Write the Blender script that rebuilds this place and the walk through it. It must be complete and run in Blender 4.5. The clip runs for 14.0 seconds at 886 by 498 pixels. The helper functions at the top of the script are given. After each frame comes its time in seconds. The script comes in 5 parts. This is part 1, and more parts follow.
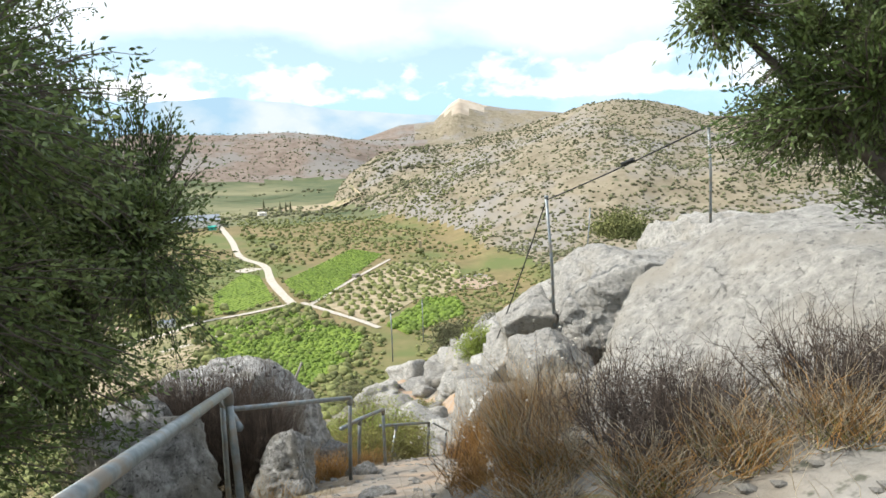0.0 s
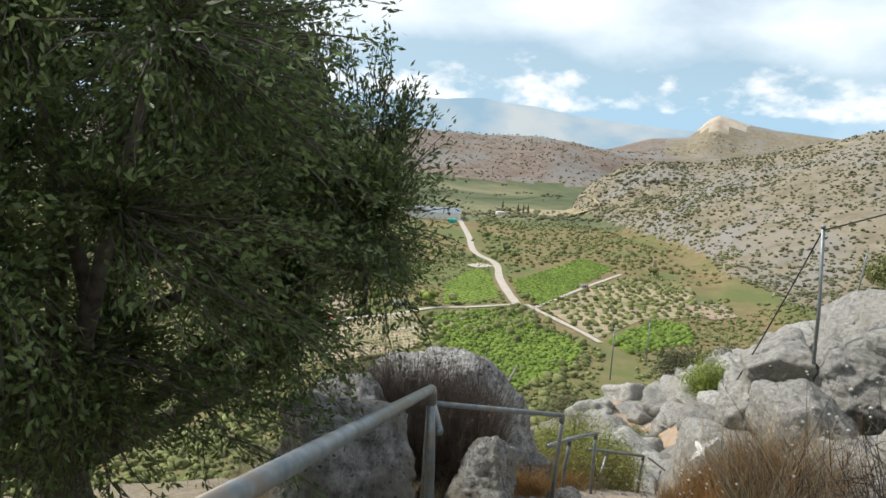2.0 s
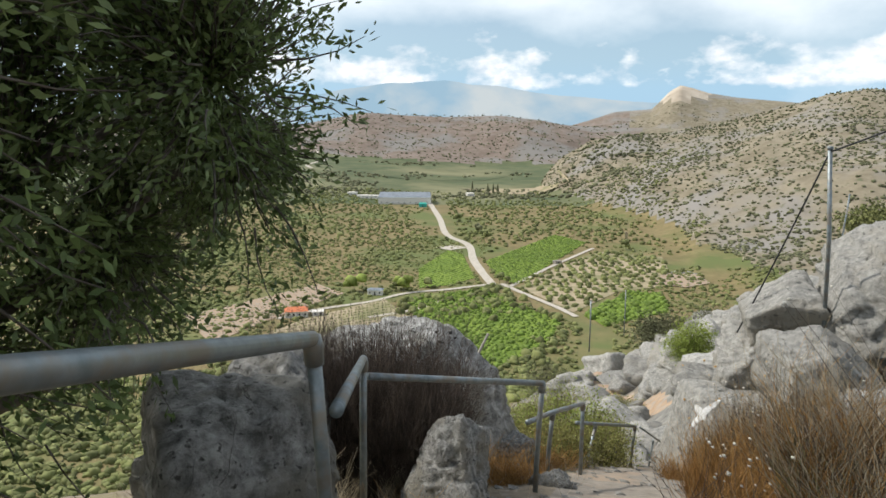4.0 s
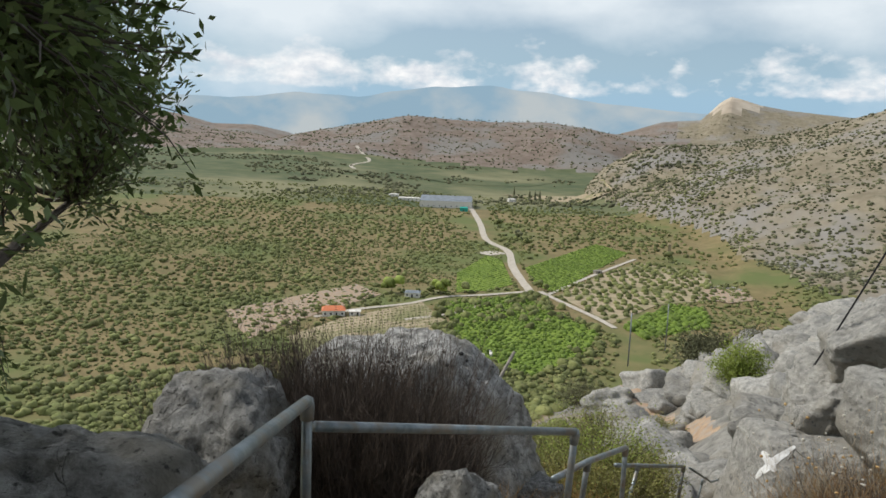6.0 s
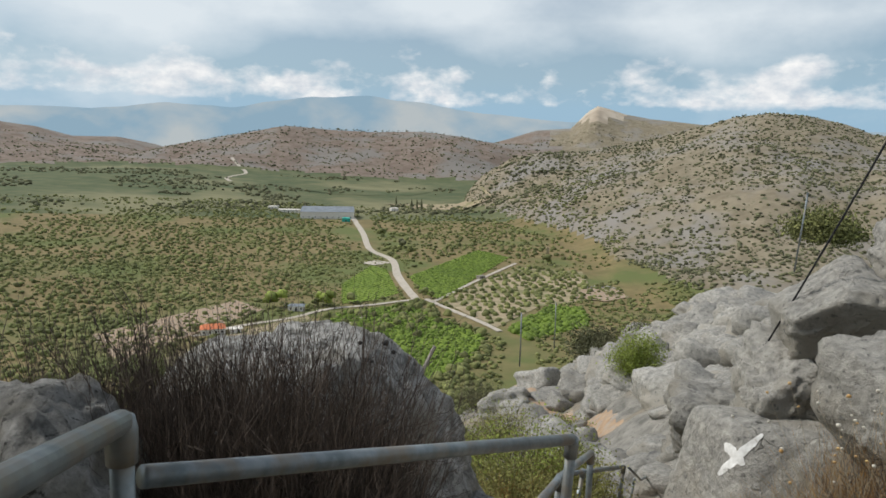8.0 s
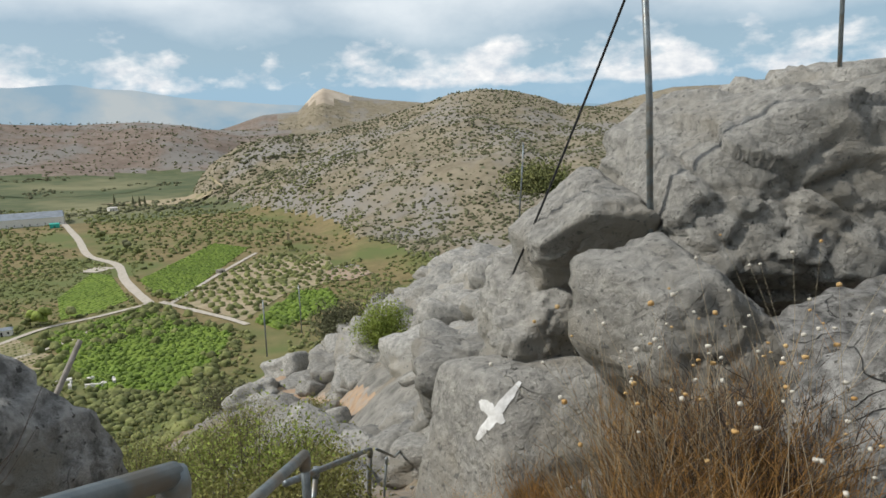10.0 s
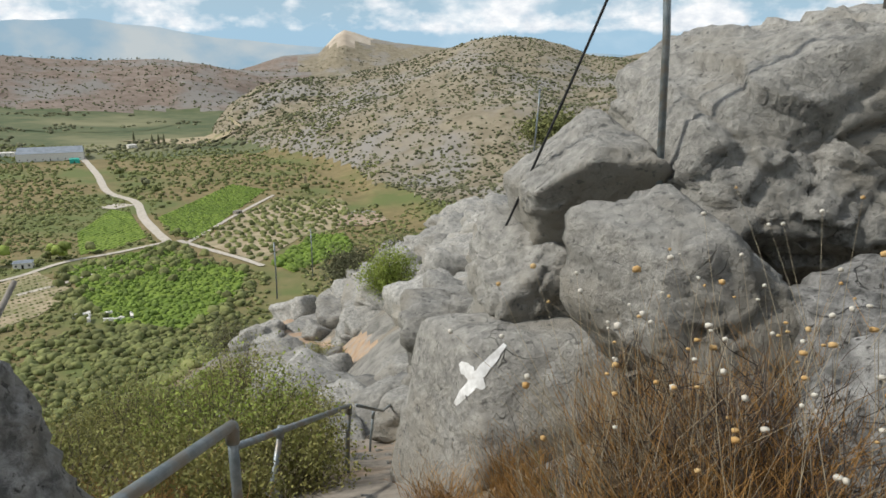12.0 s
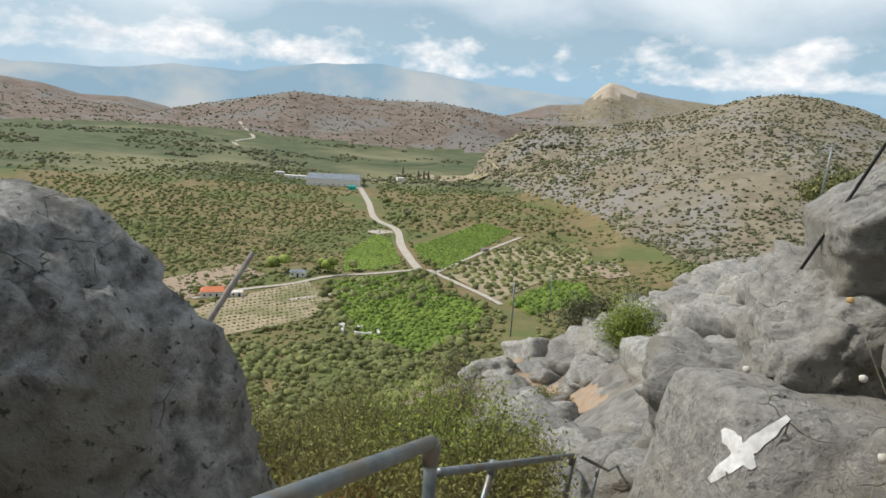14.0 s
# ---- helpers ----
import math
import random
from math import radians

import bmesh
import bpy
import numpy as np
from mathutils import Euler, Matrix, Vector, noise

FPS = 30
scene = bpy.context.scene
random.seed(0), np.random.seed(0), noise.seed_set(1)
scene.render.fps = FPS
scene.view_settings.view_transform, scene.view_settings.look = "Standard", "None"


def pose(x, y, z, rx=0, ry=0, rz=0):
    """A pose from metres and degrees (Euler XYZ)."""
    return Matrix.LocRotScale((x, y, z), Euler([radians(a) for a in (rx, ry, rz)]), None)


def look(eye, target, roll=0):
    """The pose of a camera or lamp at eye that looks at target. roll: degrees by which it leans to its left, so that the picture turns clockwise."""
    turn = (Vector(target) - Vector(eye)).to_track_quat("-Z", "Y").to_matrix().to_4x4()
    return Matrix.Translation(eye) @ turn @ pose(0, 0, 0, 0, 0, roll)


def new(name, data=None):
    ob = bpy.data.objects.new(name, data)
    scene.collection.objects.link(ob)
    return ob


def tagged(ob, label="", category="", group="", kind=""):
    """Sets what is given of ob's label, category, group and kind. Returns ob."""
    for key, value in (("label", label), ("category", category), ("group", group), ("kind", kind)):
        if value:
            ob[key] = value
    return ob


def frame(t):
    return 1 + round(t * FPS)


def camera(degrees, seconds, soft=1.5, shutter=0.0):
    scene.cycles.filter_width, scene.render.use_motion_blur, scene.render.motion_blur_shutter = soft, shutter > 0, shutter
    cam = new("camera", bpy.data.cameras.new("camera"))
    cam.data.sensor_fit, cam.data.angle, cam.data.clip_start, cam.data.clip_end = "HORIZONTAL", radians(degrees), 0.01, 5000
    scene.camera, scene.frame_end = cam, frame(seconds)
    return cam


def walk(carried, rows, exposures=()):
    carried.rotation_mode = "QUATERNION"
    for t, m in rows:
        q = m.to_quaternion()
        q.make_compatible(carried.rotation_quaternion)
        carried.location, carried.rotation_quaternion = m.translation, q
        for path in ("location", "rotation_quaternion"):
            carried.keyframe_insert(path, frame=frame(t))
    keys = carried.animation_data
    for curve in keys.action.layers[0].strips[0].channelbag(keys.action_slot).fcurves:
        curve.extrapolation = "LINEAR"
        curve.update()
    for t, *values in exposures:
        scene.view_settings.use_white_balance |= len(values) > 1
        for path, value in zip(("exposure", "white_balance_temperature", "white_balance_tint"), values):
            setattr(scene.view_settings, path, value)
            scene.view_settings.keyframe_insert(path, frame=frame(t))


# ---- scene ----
cam = camera(64.0, 14.0, soft=1.6)
PATH = [
    (0, (0.005, 0.003, 1.451), (0.689, 9.857, -0.102), -1.83),
    (0.5, (0.050, 0.406, 1.384), (-0.831, 10.207, -0.399), -1.23),
    (1, (-0.079, 0.649, 1.320), (-2.061, 10.303, -0.375), 1.23),
    (1.5, (-0.060, 0.665, 1.329), (-1.883, 10.437, 0.239), 3.35),
    (2, (-0.079, 0.656, 1.305), (-2.597, 10.217, -0.197), 3.18),
    (2.5, (-0.095, 1.030, 1.143), (-2.065, 10.644, -0.776), 1.88),
    (3, (-0.158, 1.394, 1.005), (-0.535, 11.158, -1.122), 0.49),
    (3.5, (-0.239, 1.714, 0.841), (-1.680, 11.412, -1.123), -0.66),
    (3.7, (-0.173, 1.964, 0.726), (-2.085, 11.632, -0.967), -0.92),
    (5.8, (-0.300, 3.713, 0.335), (-2.844, 13.213, -1.476), 1.80),
    (6, (-0.296, 3.924, 0.270), (-2.972, 13.416, -1.387), 1.79),
    (6.5, (-0.460, 4.320, 0.094), (-3.240, 13.839, -1.198), 2.01),
    (7, (-0.614, 4.711, -0.077), (-3.565, 14.177, -1.379), 0.97),
    (7.5, (-0.762, 5.105, -0.244), (-2.969, 14.769, -1.564), 1.23),
    (8, (-0.919, 5.453, -0.406), (-1.999, 15.283, -1.886), 1.14),
    (8.5, (-0.884, 5.928, -0.593), (-1.372, 15.787, -2.189), 0.38),
    (9, (-0.946, 6.390, -0.774), (-0.424, 16.123, -3.010), -2.94),
    (9.2, (-0.846, 6.639, -0.880), (0.543, 16.373, -2.699), -3.14),
    (11.3, (-0.105, 7.645, -1.194), (2.713, 17.085, -2.909), -1.48),
    (11.5, (-0.054, 7.705, -1.202), (2.554, 17.173, -3.088), -0.94),
    (12, (-0.013, 7.814, -1.250), (2.202, 17.257, -3.684), -0.04),
    (12.5, (-0.076, 8.093, -1.390), (-0.597, 17.775, -3.835), 2.51),
    (13, (0.019, 8.188, -1.519), (-1.194, 17.904, -3.546), 3.54),
    (13.5, (0.034, 8.168, -1.505), (-1.739, 17.800, -3.523), 2.75),
    (14, (0.000, 8.547, -1.663), (-1.139, 18.305, -3.531), 3.15),
]
walk(cam, [(t, look(eye, target, roll)) for t, eye, target, roll in PATH],
     exposures=[(0, 0.85), (1.0, 0.5), (3.0, 0.38), (3.7, 0.36), (6.0, 0.0), (9.0, -0.1), (11.3, 0.12), (14.0, 0.08)])

# ---- sky, sun ----
SUN_AZ, SUN_EL = radians(-84), radians(46)   # azimuth clockwise from +y
SKY_STRENGTH, SUN_STRENGTH = 0.10, 3.2


def build_world():
    w = bpy.data.worlds.new("sky")
    scene.world = w
    w.use_nodes = True
    nt = w.node_tree
    nt.nodes.clear()
    N = nt.nodes.new
    L = nt.links.new
    out = N("ShaderNodeOutputWorld")
    bg = N("ShaderNodeBackground")
    sky = N("ShaderNodeTexSky")
    sky.sky_type = "NISHITA"
    sky.sun_disc = False
    sky.sun_elevation = SUN_EL
    sky.sun_rotation = SUN_AZ
    sky.dust_density = 1.6
    tc = N("ShaderNodeTexCoord")
    sep = N("ShaderNodeSeparateXYZ")
    L(tc.outputs["Generated"], sep.inputs[0])
    # cumulus band low over the horizon, and thin high veil
    mp = N("ShaderNodeMapping")
    mp.inputs["Scale"].default_value = (13.0, 13.0, 24.0)
    mp.inputs["Location"].default_value = (2.3, 0.4, 0.35)
    L(tc.outputs["Generated"], mp.inputs[0])

    def cloud_noise(scale, detail, rough):
        nz = N("ShaderNodeTexNoise")
        nz.inputs["Scale"].default_value = scale
        nz.inputs["Detail"].default_value = detail
        nz.inputs["Roughness"].default_value = rough
        L(mp.outputs[0], nz.inputs["Vector"])
        return nz.outputs[0]

    def by_height(stops):
        r = N("ShaderNodeValToRGB")
        els = r.color_ramp.elements
        els[0].position, els[0].color = stops[0][0], (*[stops[0][1]] * 3, 1)
        els[1].position, els[1].color = stops[-1][0], (*[stops[-1][1]] * 3, 1)
        for p_, v_ in stops[1:-1]:
            els.new(p_).color = (v_, v_, v_, 1)
        L(sep.outputs[2], r.inputs[0])
        return r.outputs[0]

    def calc(op, a, c):
        m_ = N("ShaderNodeMath")
        m_.operation = op
        for k, v_ in ((0, a), (1, c)):
            if isinstance(v_, float):
                m_.inputs[k].default_value = v_
            else:
                L(v_, m_.inputs[k])
        return m_.outputs[0]

    def ramped(v_, a, c, lo=0.0, hi=1.0):
        r = N("ShaderNodeMapRange")
        r.inputs[1].default_value, r.inputs[2].default_value = a, c
        r.inputs[3].default_value, r.inputs[4].default_value = lo, hi
        L(v_, r.inputs[0])
        return r.outputs[0]

    def blend(f, a, c):
        x_ = N("ShaderNodeMixRGB")
        for k, v_ in ((0, f), (1, a), (2, c)):
            if isinstance(v_, tuple):
                x_.inputs[k].default_value = (*v_, 1)
            else:
                L(v_, x_.inputs[k])
        return x_.outputs[0]

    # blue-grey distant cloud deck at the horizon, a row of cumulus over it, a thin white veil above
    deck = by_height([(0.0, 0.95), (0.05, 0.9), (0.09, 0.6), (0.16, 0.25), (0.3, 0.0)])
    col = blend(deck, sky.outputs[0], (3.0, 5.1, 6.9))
    veil = ramped(calc("ADD", cloud_noise(0.22, 6, 0.55), by_height([(0.0, 0.0), (0.10, 0.0), (0.16, 0.30), (0.4, 0.30), (1.0, 0.12)])), 0.56, 0.86, 0.1, 0.95)
    col = blend(veil, col, (8.0, 8.7, 9.2))
    puff = calc("ADD", cloud_noise(1.0, 10, 0.56), by_height([(0.0, 0.0), (0.042, 0.05), (0.056, 0.33), (0.085, 0.29), (0.12, 0.13), (0.16, 0.0)]))
    shade = ramped(cloud_noise(2.6, 6, 0.6), 0.35, 0.7, 0.0, 1.0)
    lit = blend(shade, (6.9, 7.4, 8.0), (10.2, 10.2, 10.1))
    mix_out = blend(ramped(puff, 0.72, 0.90), col, lit)
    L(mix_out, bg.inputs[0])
    bg.inputs[1].default_value = SKY_STRENGTH
    L(bg.outputs[0], out.inputs[0])


build_world()
sun = new("sun", bpy.data.lights.new("sun", "SUN"))
sun.data.energy, sun.data.angle, sun.data.color = SUN_STRENGTH, radians(2.0), (1.0, 0.965, 0.90)
sun_dir = Vector((math.sin(SUN_AZ) * math.cos(SUN_EL), math.cos(SUN_AZ) * math.cos(SUN_EL), math.sin(SUN_EL)))
sun.matrix_world = look(sun_dir * 50, (0, 0, 0))


# ---- materials ----
def mat(name, c1, c2, scale=4.0, rough=0.85, bump=0.3, c3=None, scale3=0.6, metal=0.0, coords="Object", spread=(0.35, 0.65), detail=6,
        island=0.0, crack=0.0, speck=None, speck_scale=30.0, bump_dist=0.02, through_light=0.0):
    """Two-scale noise material: c1-c2 by fine noise, c3 by broad patches, speck as small spots."""
    m = bpy.data.materials.new(name)
    m.use_nodes = True
    nt = m.node_tree
    N, L = nt.nodes.new, nt.links.new
    b = nt.nodes["Principled BSDF"]
    b.inputs["Roughness"].default_value = rough
    b.inputs["Metallic"].default_value = metal
    b.inputs["Specular IOR Level"].default_value = 0.3
    if coords == "World":
        src = N("ShaderNodeNewGeometry").outputs["Position"]
    else:
        src = N("ShaderNodeTexCoord").outputs["Object"]

    def noise_of(s, d=detail):
        n = N("ShaderNodeTexNoise")
        n.inputs["Scale"].default_value = s
        n.inputs["Detail"].default_value = d
        n.inputs["Roughness"].default_value = 0.68 if d > 8 else 0.6
        L(src, n.inputs["Vector"])
        return n.outputs[0]

    def ramp(v, lo, hi):
        r = N("ShaderNodeMapRange")
        r.inputs[1].default_value, r.inputs[2].default_value = lo, hi
        L(v, r.inputs[0])
        return r.outputs[0]

    def mixed(f, a, c):
        x = N("ShaderNodeMixRGB")
        L(f, x.inputs[0])
        for i, v in ((1, a), (2, c)):
            if isinstance(v, tuple):
                x.inputs[i].default_value = (*v, 1)
            else:
                L(v, x.inputs[i])
        return x.outputs[0]

    fine = noise_of(scale)
    col = mixed(ramp(fine, *spread), c1, c2)
    if c3:
        col = mixed(ramp(noise_of(scale3, 4), 0.48, 0.62), col, c3)
    if speck:
        col = mixed(ramp(noise_of(speck_scale, 3), 0.60, 0.68), col, speck)
    height = fine
    if crack:
        warp = N("ShaderNodeVectorMath")
        warp.operation = "MULTIPLY_ADD"
        nv = N("ShaderNodeTexNoise")
        nv.inputs["Scale"].default_value = crack * 1.5
        L(src, nv.inputs["Vector"])
        L(nv.outputs["Color"], warp.inputs[0])
        warp.inputs[1].default_value = (0.5 / crack,) * 3
        L(src, warp.inputs[2])
        lines = None
        for k, wd in ((1.0, 0.006), (2.3, 0.008)):
            vo = N("ShaderNodeTexVoronoi")
            vo.feature = "DISTANCE_TO_EDGE"
            vo.inputs["Scale"].default_value = crack * k
            L(warp.outputs[0], vo.inputs["Vector"])
            e = ramp(vo.outputs["Distance"], 0.0, wd)
            keep = ramp(noise_of(crack * (0.5 + 0.4 * k), 2), 0.36, 0.46)
            soft_ = N("ShaderNodeMath")
            soft_.operation = "MAXIMUM"
            L(e, soft_.inputs[0])
            L(keep, soft_.inputs[1])
            mn = N("ShaderNodeMath")
            mn.operation = "MINIMUM"
            mn.inputs[0].default_value = 1.0
            if lines is not None:
                L(lines, mn.inputs[0])
            L(soft_.outputs[0], mn.inputs[1])
            lines = mn.outputs[0]
        col = mixed(ramp(lines, 0.0, 0.6), tuple(v * 0.62 for v in c1), col)
        both = N("ShaderNodeMath")
        both.operation = "MULTIPLY_ADD"
        L(lines, both.inputs[0])
        both.inputs[1].default_value = 0.5
        L(fine, both.inputs[2])
        height = both.outputs[0]
        rnd = N("ShaderNodeHueSaturation")
        oi = N("ShaderNodeObjectInfo").outputs["Random"]
        rr_ = N("ShaderNodeMapRange")
        rr_.inputs[3].default_value, rr_.inputs[4].default_value = 0.8, 1.18
        L(oi, rr_.inputs[0])
        L(rr_.outputs[0], rnd.inputs["Value"])
        L(col, rnd.inputs["Color"])
        col = rnd.outputs[0]
    if island:
        info = N("ShaderNodeNewGeometry").outputs["Random Per Island"]
        hsv = N("ShaderNodeHueSaturation")
        L(col, hsv.inputs["Color"])
        r = N("ShaderNodeMapRange")
        r.inputs[3].default_value, r.inputs[4].default_value = 1 - island, 1 + island
        L(info, r.inputs[0])
        L(r.outputs[0], hsv.inputs["Value"])
        col = hsv.outputs[0]
    L(col, b.inputs["Base Color"])
    if bump:
        bp = N("ShaderNodeBump")
        bp.inputs["Strength"].default_value = bump
        bp.inputs["Distance"].default_value = bump_dist
        L(height, bp.inputs["Height"])
        L(bp.outputs[0], b.inputs["Normal"])
    if through_light:
        tr = N("ShaderNodeBsdfTranslucent")
        L(col, tr.inputs[0])
        ms = N("ShaderNodeMixShader")
        ms.inputs[0].default_value = through_light
        o = nt.nodes["Material Output"]
        L(b.outputs[0], ms.inputs[1])
        L(tr.outputs[0], ms.inputs[2])
        L(ms.outputs[0], o.inputs[0])
    return m


M = {}
M["rock"] = mat("limestone", (0.19, 0.185, 0.17), (0.40, 0.385, 0.345), 8.0, 0.92, 1.0, (0.28, 0.26, 0.22), 0.7, speck=(0.145, 0.142, 0.13), speck_scale=13.0, bump_dist=0.07, crack=1.7, spread=(0.33, 0.66), detail=14)
# lichened boulders; also the darker colour that stands for shade on two blocks
M["dark_rock"] = mat("lichened_and_shaded_limestone", (0.13, 0.128, 0.118), (0.42, 0.41, 0.385), 7.0, 0.92, 1.0, (0.22, 0.205, 0.17), 1.3, speck=(0.07, 0.068, 0.06), speck_scale=16.0, detail=14, bump_dist=0.09, crack=1.1, spread=(0.38, 0.62))
M["soil_path"] = mat("trodden_path", (0.18, 0.155, 0.125), (0.29, 0.255, 0.21), 6.0, 0.95, 0.6, (0.34, 0.25, 0.17), 0.7, speck=(0.2, 0.18, 0.16), speck_scale=26.0)
M["orange_soil"] = mat("orange_earth", (0.31, 0.20, 0.12), (0.42, 0.31, 0.21), 3.0, 0.95, 0.5, (0.30, 0.275, 0.24), 1.2, coords="World", speck=(0.22, 0.20, 0.17), speck_scale=4.0)
M["scrub_slope"] = mat("scrub_slope", (0.145, 0.115, 0.065), (0.235, 0.185, 0.11), 0.12, 0.95, 0.0, (0.11, 0.115, 0.048), 0.02, coords="World", speck=(0.08, 0.09, 0.042), speck_scale=0.35, detail=10)
M["far_hill"] = mat("pale_far_hill", (0.40, 0.33, 0.25), (0.52, 0.45, 0.36), 0.01, 0.95, 0.0, (0.30, 0.25, 0.19), 0.004, coords="World", speck=(0.2, 0.19, 0.14), speck_scale=0.05)
# reddish-brown hillside, its colour darkened to stand for a cloud shadow
M["brown_hill_cloud_shade"] = mat("brown_heath_cloud_shade", (0.15, 0.112, 0.086), (0.235, 0.185, 0.15), 0.04, 0.95, 0.0, (0.21, 0.195, 0.175), 0.008, coords="World", speck=(0.10, 0.10, 0.065), speck_scale=0.09)
M["hill"] = mat("hill_scrub", (0.175, 0.145, 0.096), (0.28, 0.24, 0.168), 0.05, 0.95, 0.0, (0.24, 0.223, 0.20), 0.009, coords="World", speck=(0.12, 0.125, 0.07), speck_scale=0.11, detail=10)
M["valley"] = mat("valley_floor", (0.15, 0.12, 0.052), (0.245, 0.19, 0.09), 0.06, 0.95, 0.0, (0.12, 0.142, 0.045), 0.012, coords="World", speck=(0.12, 0.125, 0.05), speck_scale=0.22, detail=10)
M["plain"] = mat("green_plain", (0.06, 0.085, 0.035), (0.12, 0.13, 0.06), 0.03, 0.95, 0.0, (0.20, 0.19, 0.10), 0.004, coords="World")
M["spur"] = mat("spur_ground", (0.13, 0.125, 0.11), (0.28, 0.265, 0.235), 1.6, 0.92, 0.9, (0.24, 0.20, 0.145), 0.3, coords="World", speck=(0.10, 0.10, 0.075), speck_scale=6.0, bump_dist=0.15)
M["near_soil"] = mat("dry_soil", (0.15, 0.12, 0.08), (0.26, 0.21, 0.15), 5.0, 0.95, 0.6, (0.19, 0.165, 0.085), 0.8, coords="World", speck=(0.33, 0.31, 0.28), speck_scale=14.0)
M["field"] = mat("green_field", (0.125, 0.185, 0.022), (0.20, 0.27, 0.04), 0.5, 0.9, 0.0, (0.11, 0.17, 0.022), 0.03, coords="World")
M["road"] = mat("gravel_road", (0.40, 0.355, 0.29), (0.52, 0.47, 0.40), 0.4, 0.95, 0.0, coords="World")
M["grove_soil"] = mat("grove_soil", (0.30, 0.24, 0.15), (0.40, 0.33, 0.22), 0.2, 0.95, 0.0, (0.20, 0.19, 0.09), 0.03, coords="World")
M["metal"] = mat("galvanised_pipe", (0.16, 0.19, 0.20), (0.27, 0.30, 0.31), 14.0, 0.45, 0.15, (0.22, 0.20, 0.17), 5.0, metal=0.55, bump_dist=0.002)
M["olive_leaf"] = mat("olive_leaf", (0.07, 0.11, 0.028), (0.16, 0.205, 0.08), 1.2, 0.5, 0.0, island=0.45, through_light=0.35)
M["bark"] = mat("olive_bark", (0.06, 0.05, 0.04), (0.15, 0.13, 0.11), 12.0, 0.95, 0.8)
M["dead_twig"] = mat("dead_twig", (0.05, 0.038, 0.031), (0.14, 0.11, 0.088), 6.0, 0.95, 0.0, island=0.5)
M["straw"] = mat("dry_straw", (0.27, 0.145, 0.048), (0.50, 0.30, 0.11), 3.0, 0.9, 0.0, island=0.5, through_light=0.2)
M["pale_straw"] = mat("pale_straw", (0.36, 0.30, 0.20), (0.52, 0.45, 0.33), 3.0, 0.9, 0.0, island=0.3, through_light=0.2)
M["shrub_leaf"] = mat("shrub_leaf", (0.16, 0.17, 0.05), (0.29, 0.265, 0.09), 1.5, 0.8, 0.0, island=0.4, through_light=0.2)
M["bright_leaf"] = mat("bright_leaf", (0.20, 0.26, 0.045), (0.31, 0.36, 0.085), 1.5, 0.7, 0.0, island=0.35, through_light=0.25)
M["scrub_leaf"] = mat("scrub_leaf", (0.095, 0.102, 0.052), (0.16, 0.155, 0.085), 0.4, 0.9, 0.0, coords="World", island=0.4)
M["grove_leaf"] = mat("grove_leaf", (0.11, 0.128, 0.042), (0.185, 0.19, 0.07), 0.4, 0.9, 0.0, coords="World", island=0.4)
M["citrus_leaf"] = mat("citrus_leaf", (0.088, 0.14, 0.018), (0.16, 0.225, 0.036), 0.4, 0.8, 0.0, coords="World", island=0.3)
M["gold_head"] = mat("golden_thistle_head", (0.45, 0.26, 0.09), (0.60, 0.42, 0.20), 20.0, 0.9, 0.0)
M["fluff"] = mat("thistle_fluff", (0.50, 0.46, 0.38), (0.66, 0.62, 0.54), 20.0, 0.95, 0.0)
M["white_paint"] = mat("white_paint", (0.58, 0.575, 0.55), (0.80, 0.80, 0.78), 12.0, 0.8, 0.4)
M["wall_white"] = mat("whitewash", (0.62, 0.58, 0.52), (0.76, 0.73, 0.68), 2.0, 0.9, 0.0)
M["roof_red"] = mat("red_tiles", (0.55, 0.16, 0.07), (0.66, 0.24, 0.12), 2.0, 0.85, 0.0)
M["roof_grey"] = mat("sheet_roof", (0.16, 0.18, 0.20), (0.25, 0.28, 0.31), 0.2, 0.5, 0.0)
M["teal"] = mat("teal_tarp", (0.03, 0.33, 0.26), (0.05, 0.42, 0.34), 0.6, 0.6, 0.0)
M["cable"] = mat("black_cable", (0.012, 0.012, 0.012), (0.03, 0.03, 0.03), 20.0, 0.5, 0.0)
M["dark"] = mat("dark_opening", (0.02, 0.02, 0.02), (0.04, 0.04, 0.04), 2.0, 0.8, 0.0)
M["timber"] = mat("grey_timber", (0.20, 0.18, 0.15), (0.33, 0.30, 0.26), 12.0, 0.9, 0.5)


# ---- mesh helpers ----
def mesh_ob(name, verts, faces, material, smooth=True, parent=None, label=""):
    me = bpy.data.meshes.new(name)
    verts = np.asarray(verts, np.float32)
    faces = np.asarray(faces, np.int32)
    k = faces.shape[1]
    me.vertices.add(len(verts))
    me.vertices.foreach_set("co", verts.ravel())
    me.loops.add(faces.size)
    me.loops.foreach_set("vertex_index", faces.ravel())
    me.polygons.add(len(faces))
    me.polygons.foreach_set("loop_start", np.arange(0, faces.size, k, dtype=np.int32))
    me.polygons.foreach_set("use_smooth", np.full(len(faces), smooth))
    me.update(calc_edges=True)
    me.validate()
    for m_ in material if isinstance(material, (list, tuple)) else [material]:
        me.materials.append(m_)
    ob = new(name, me)
    if parent is not None:
        ob.parent = parent
    if label:
        ob["label"] = label
    return ob


def part(name, bm, material, parent, label=""):
    me = bpy.data.meshes.new(name)
    bm.to_mesh(me)
    bm.free()
    me.materials.append(material)
    ob = new(name, me)
    if parent is not None:
        ob.parent = parent
    if label:
        ob["label"] = label
    return ob


def empty(name, at, label, category, group=""):
    e = new(name)
    e.location = at
    e.empty_display_size = 0.1
    return tagged(e, label, category, group)


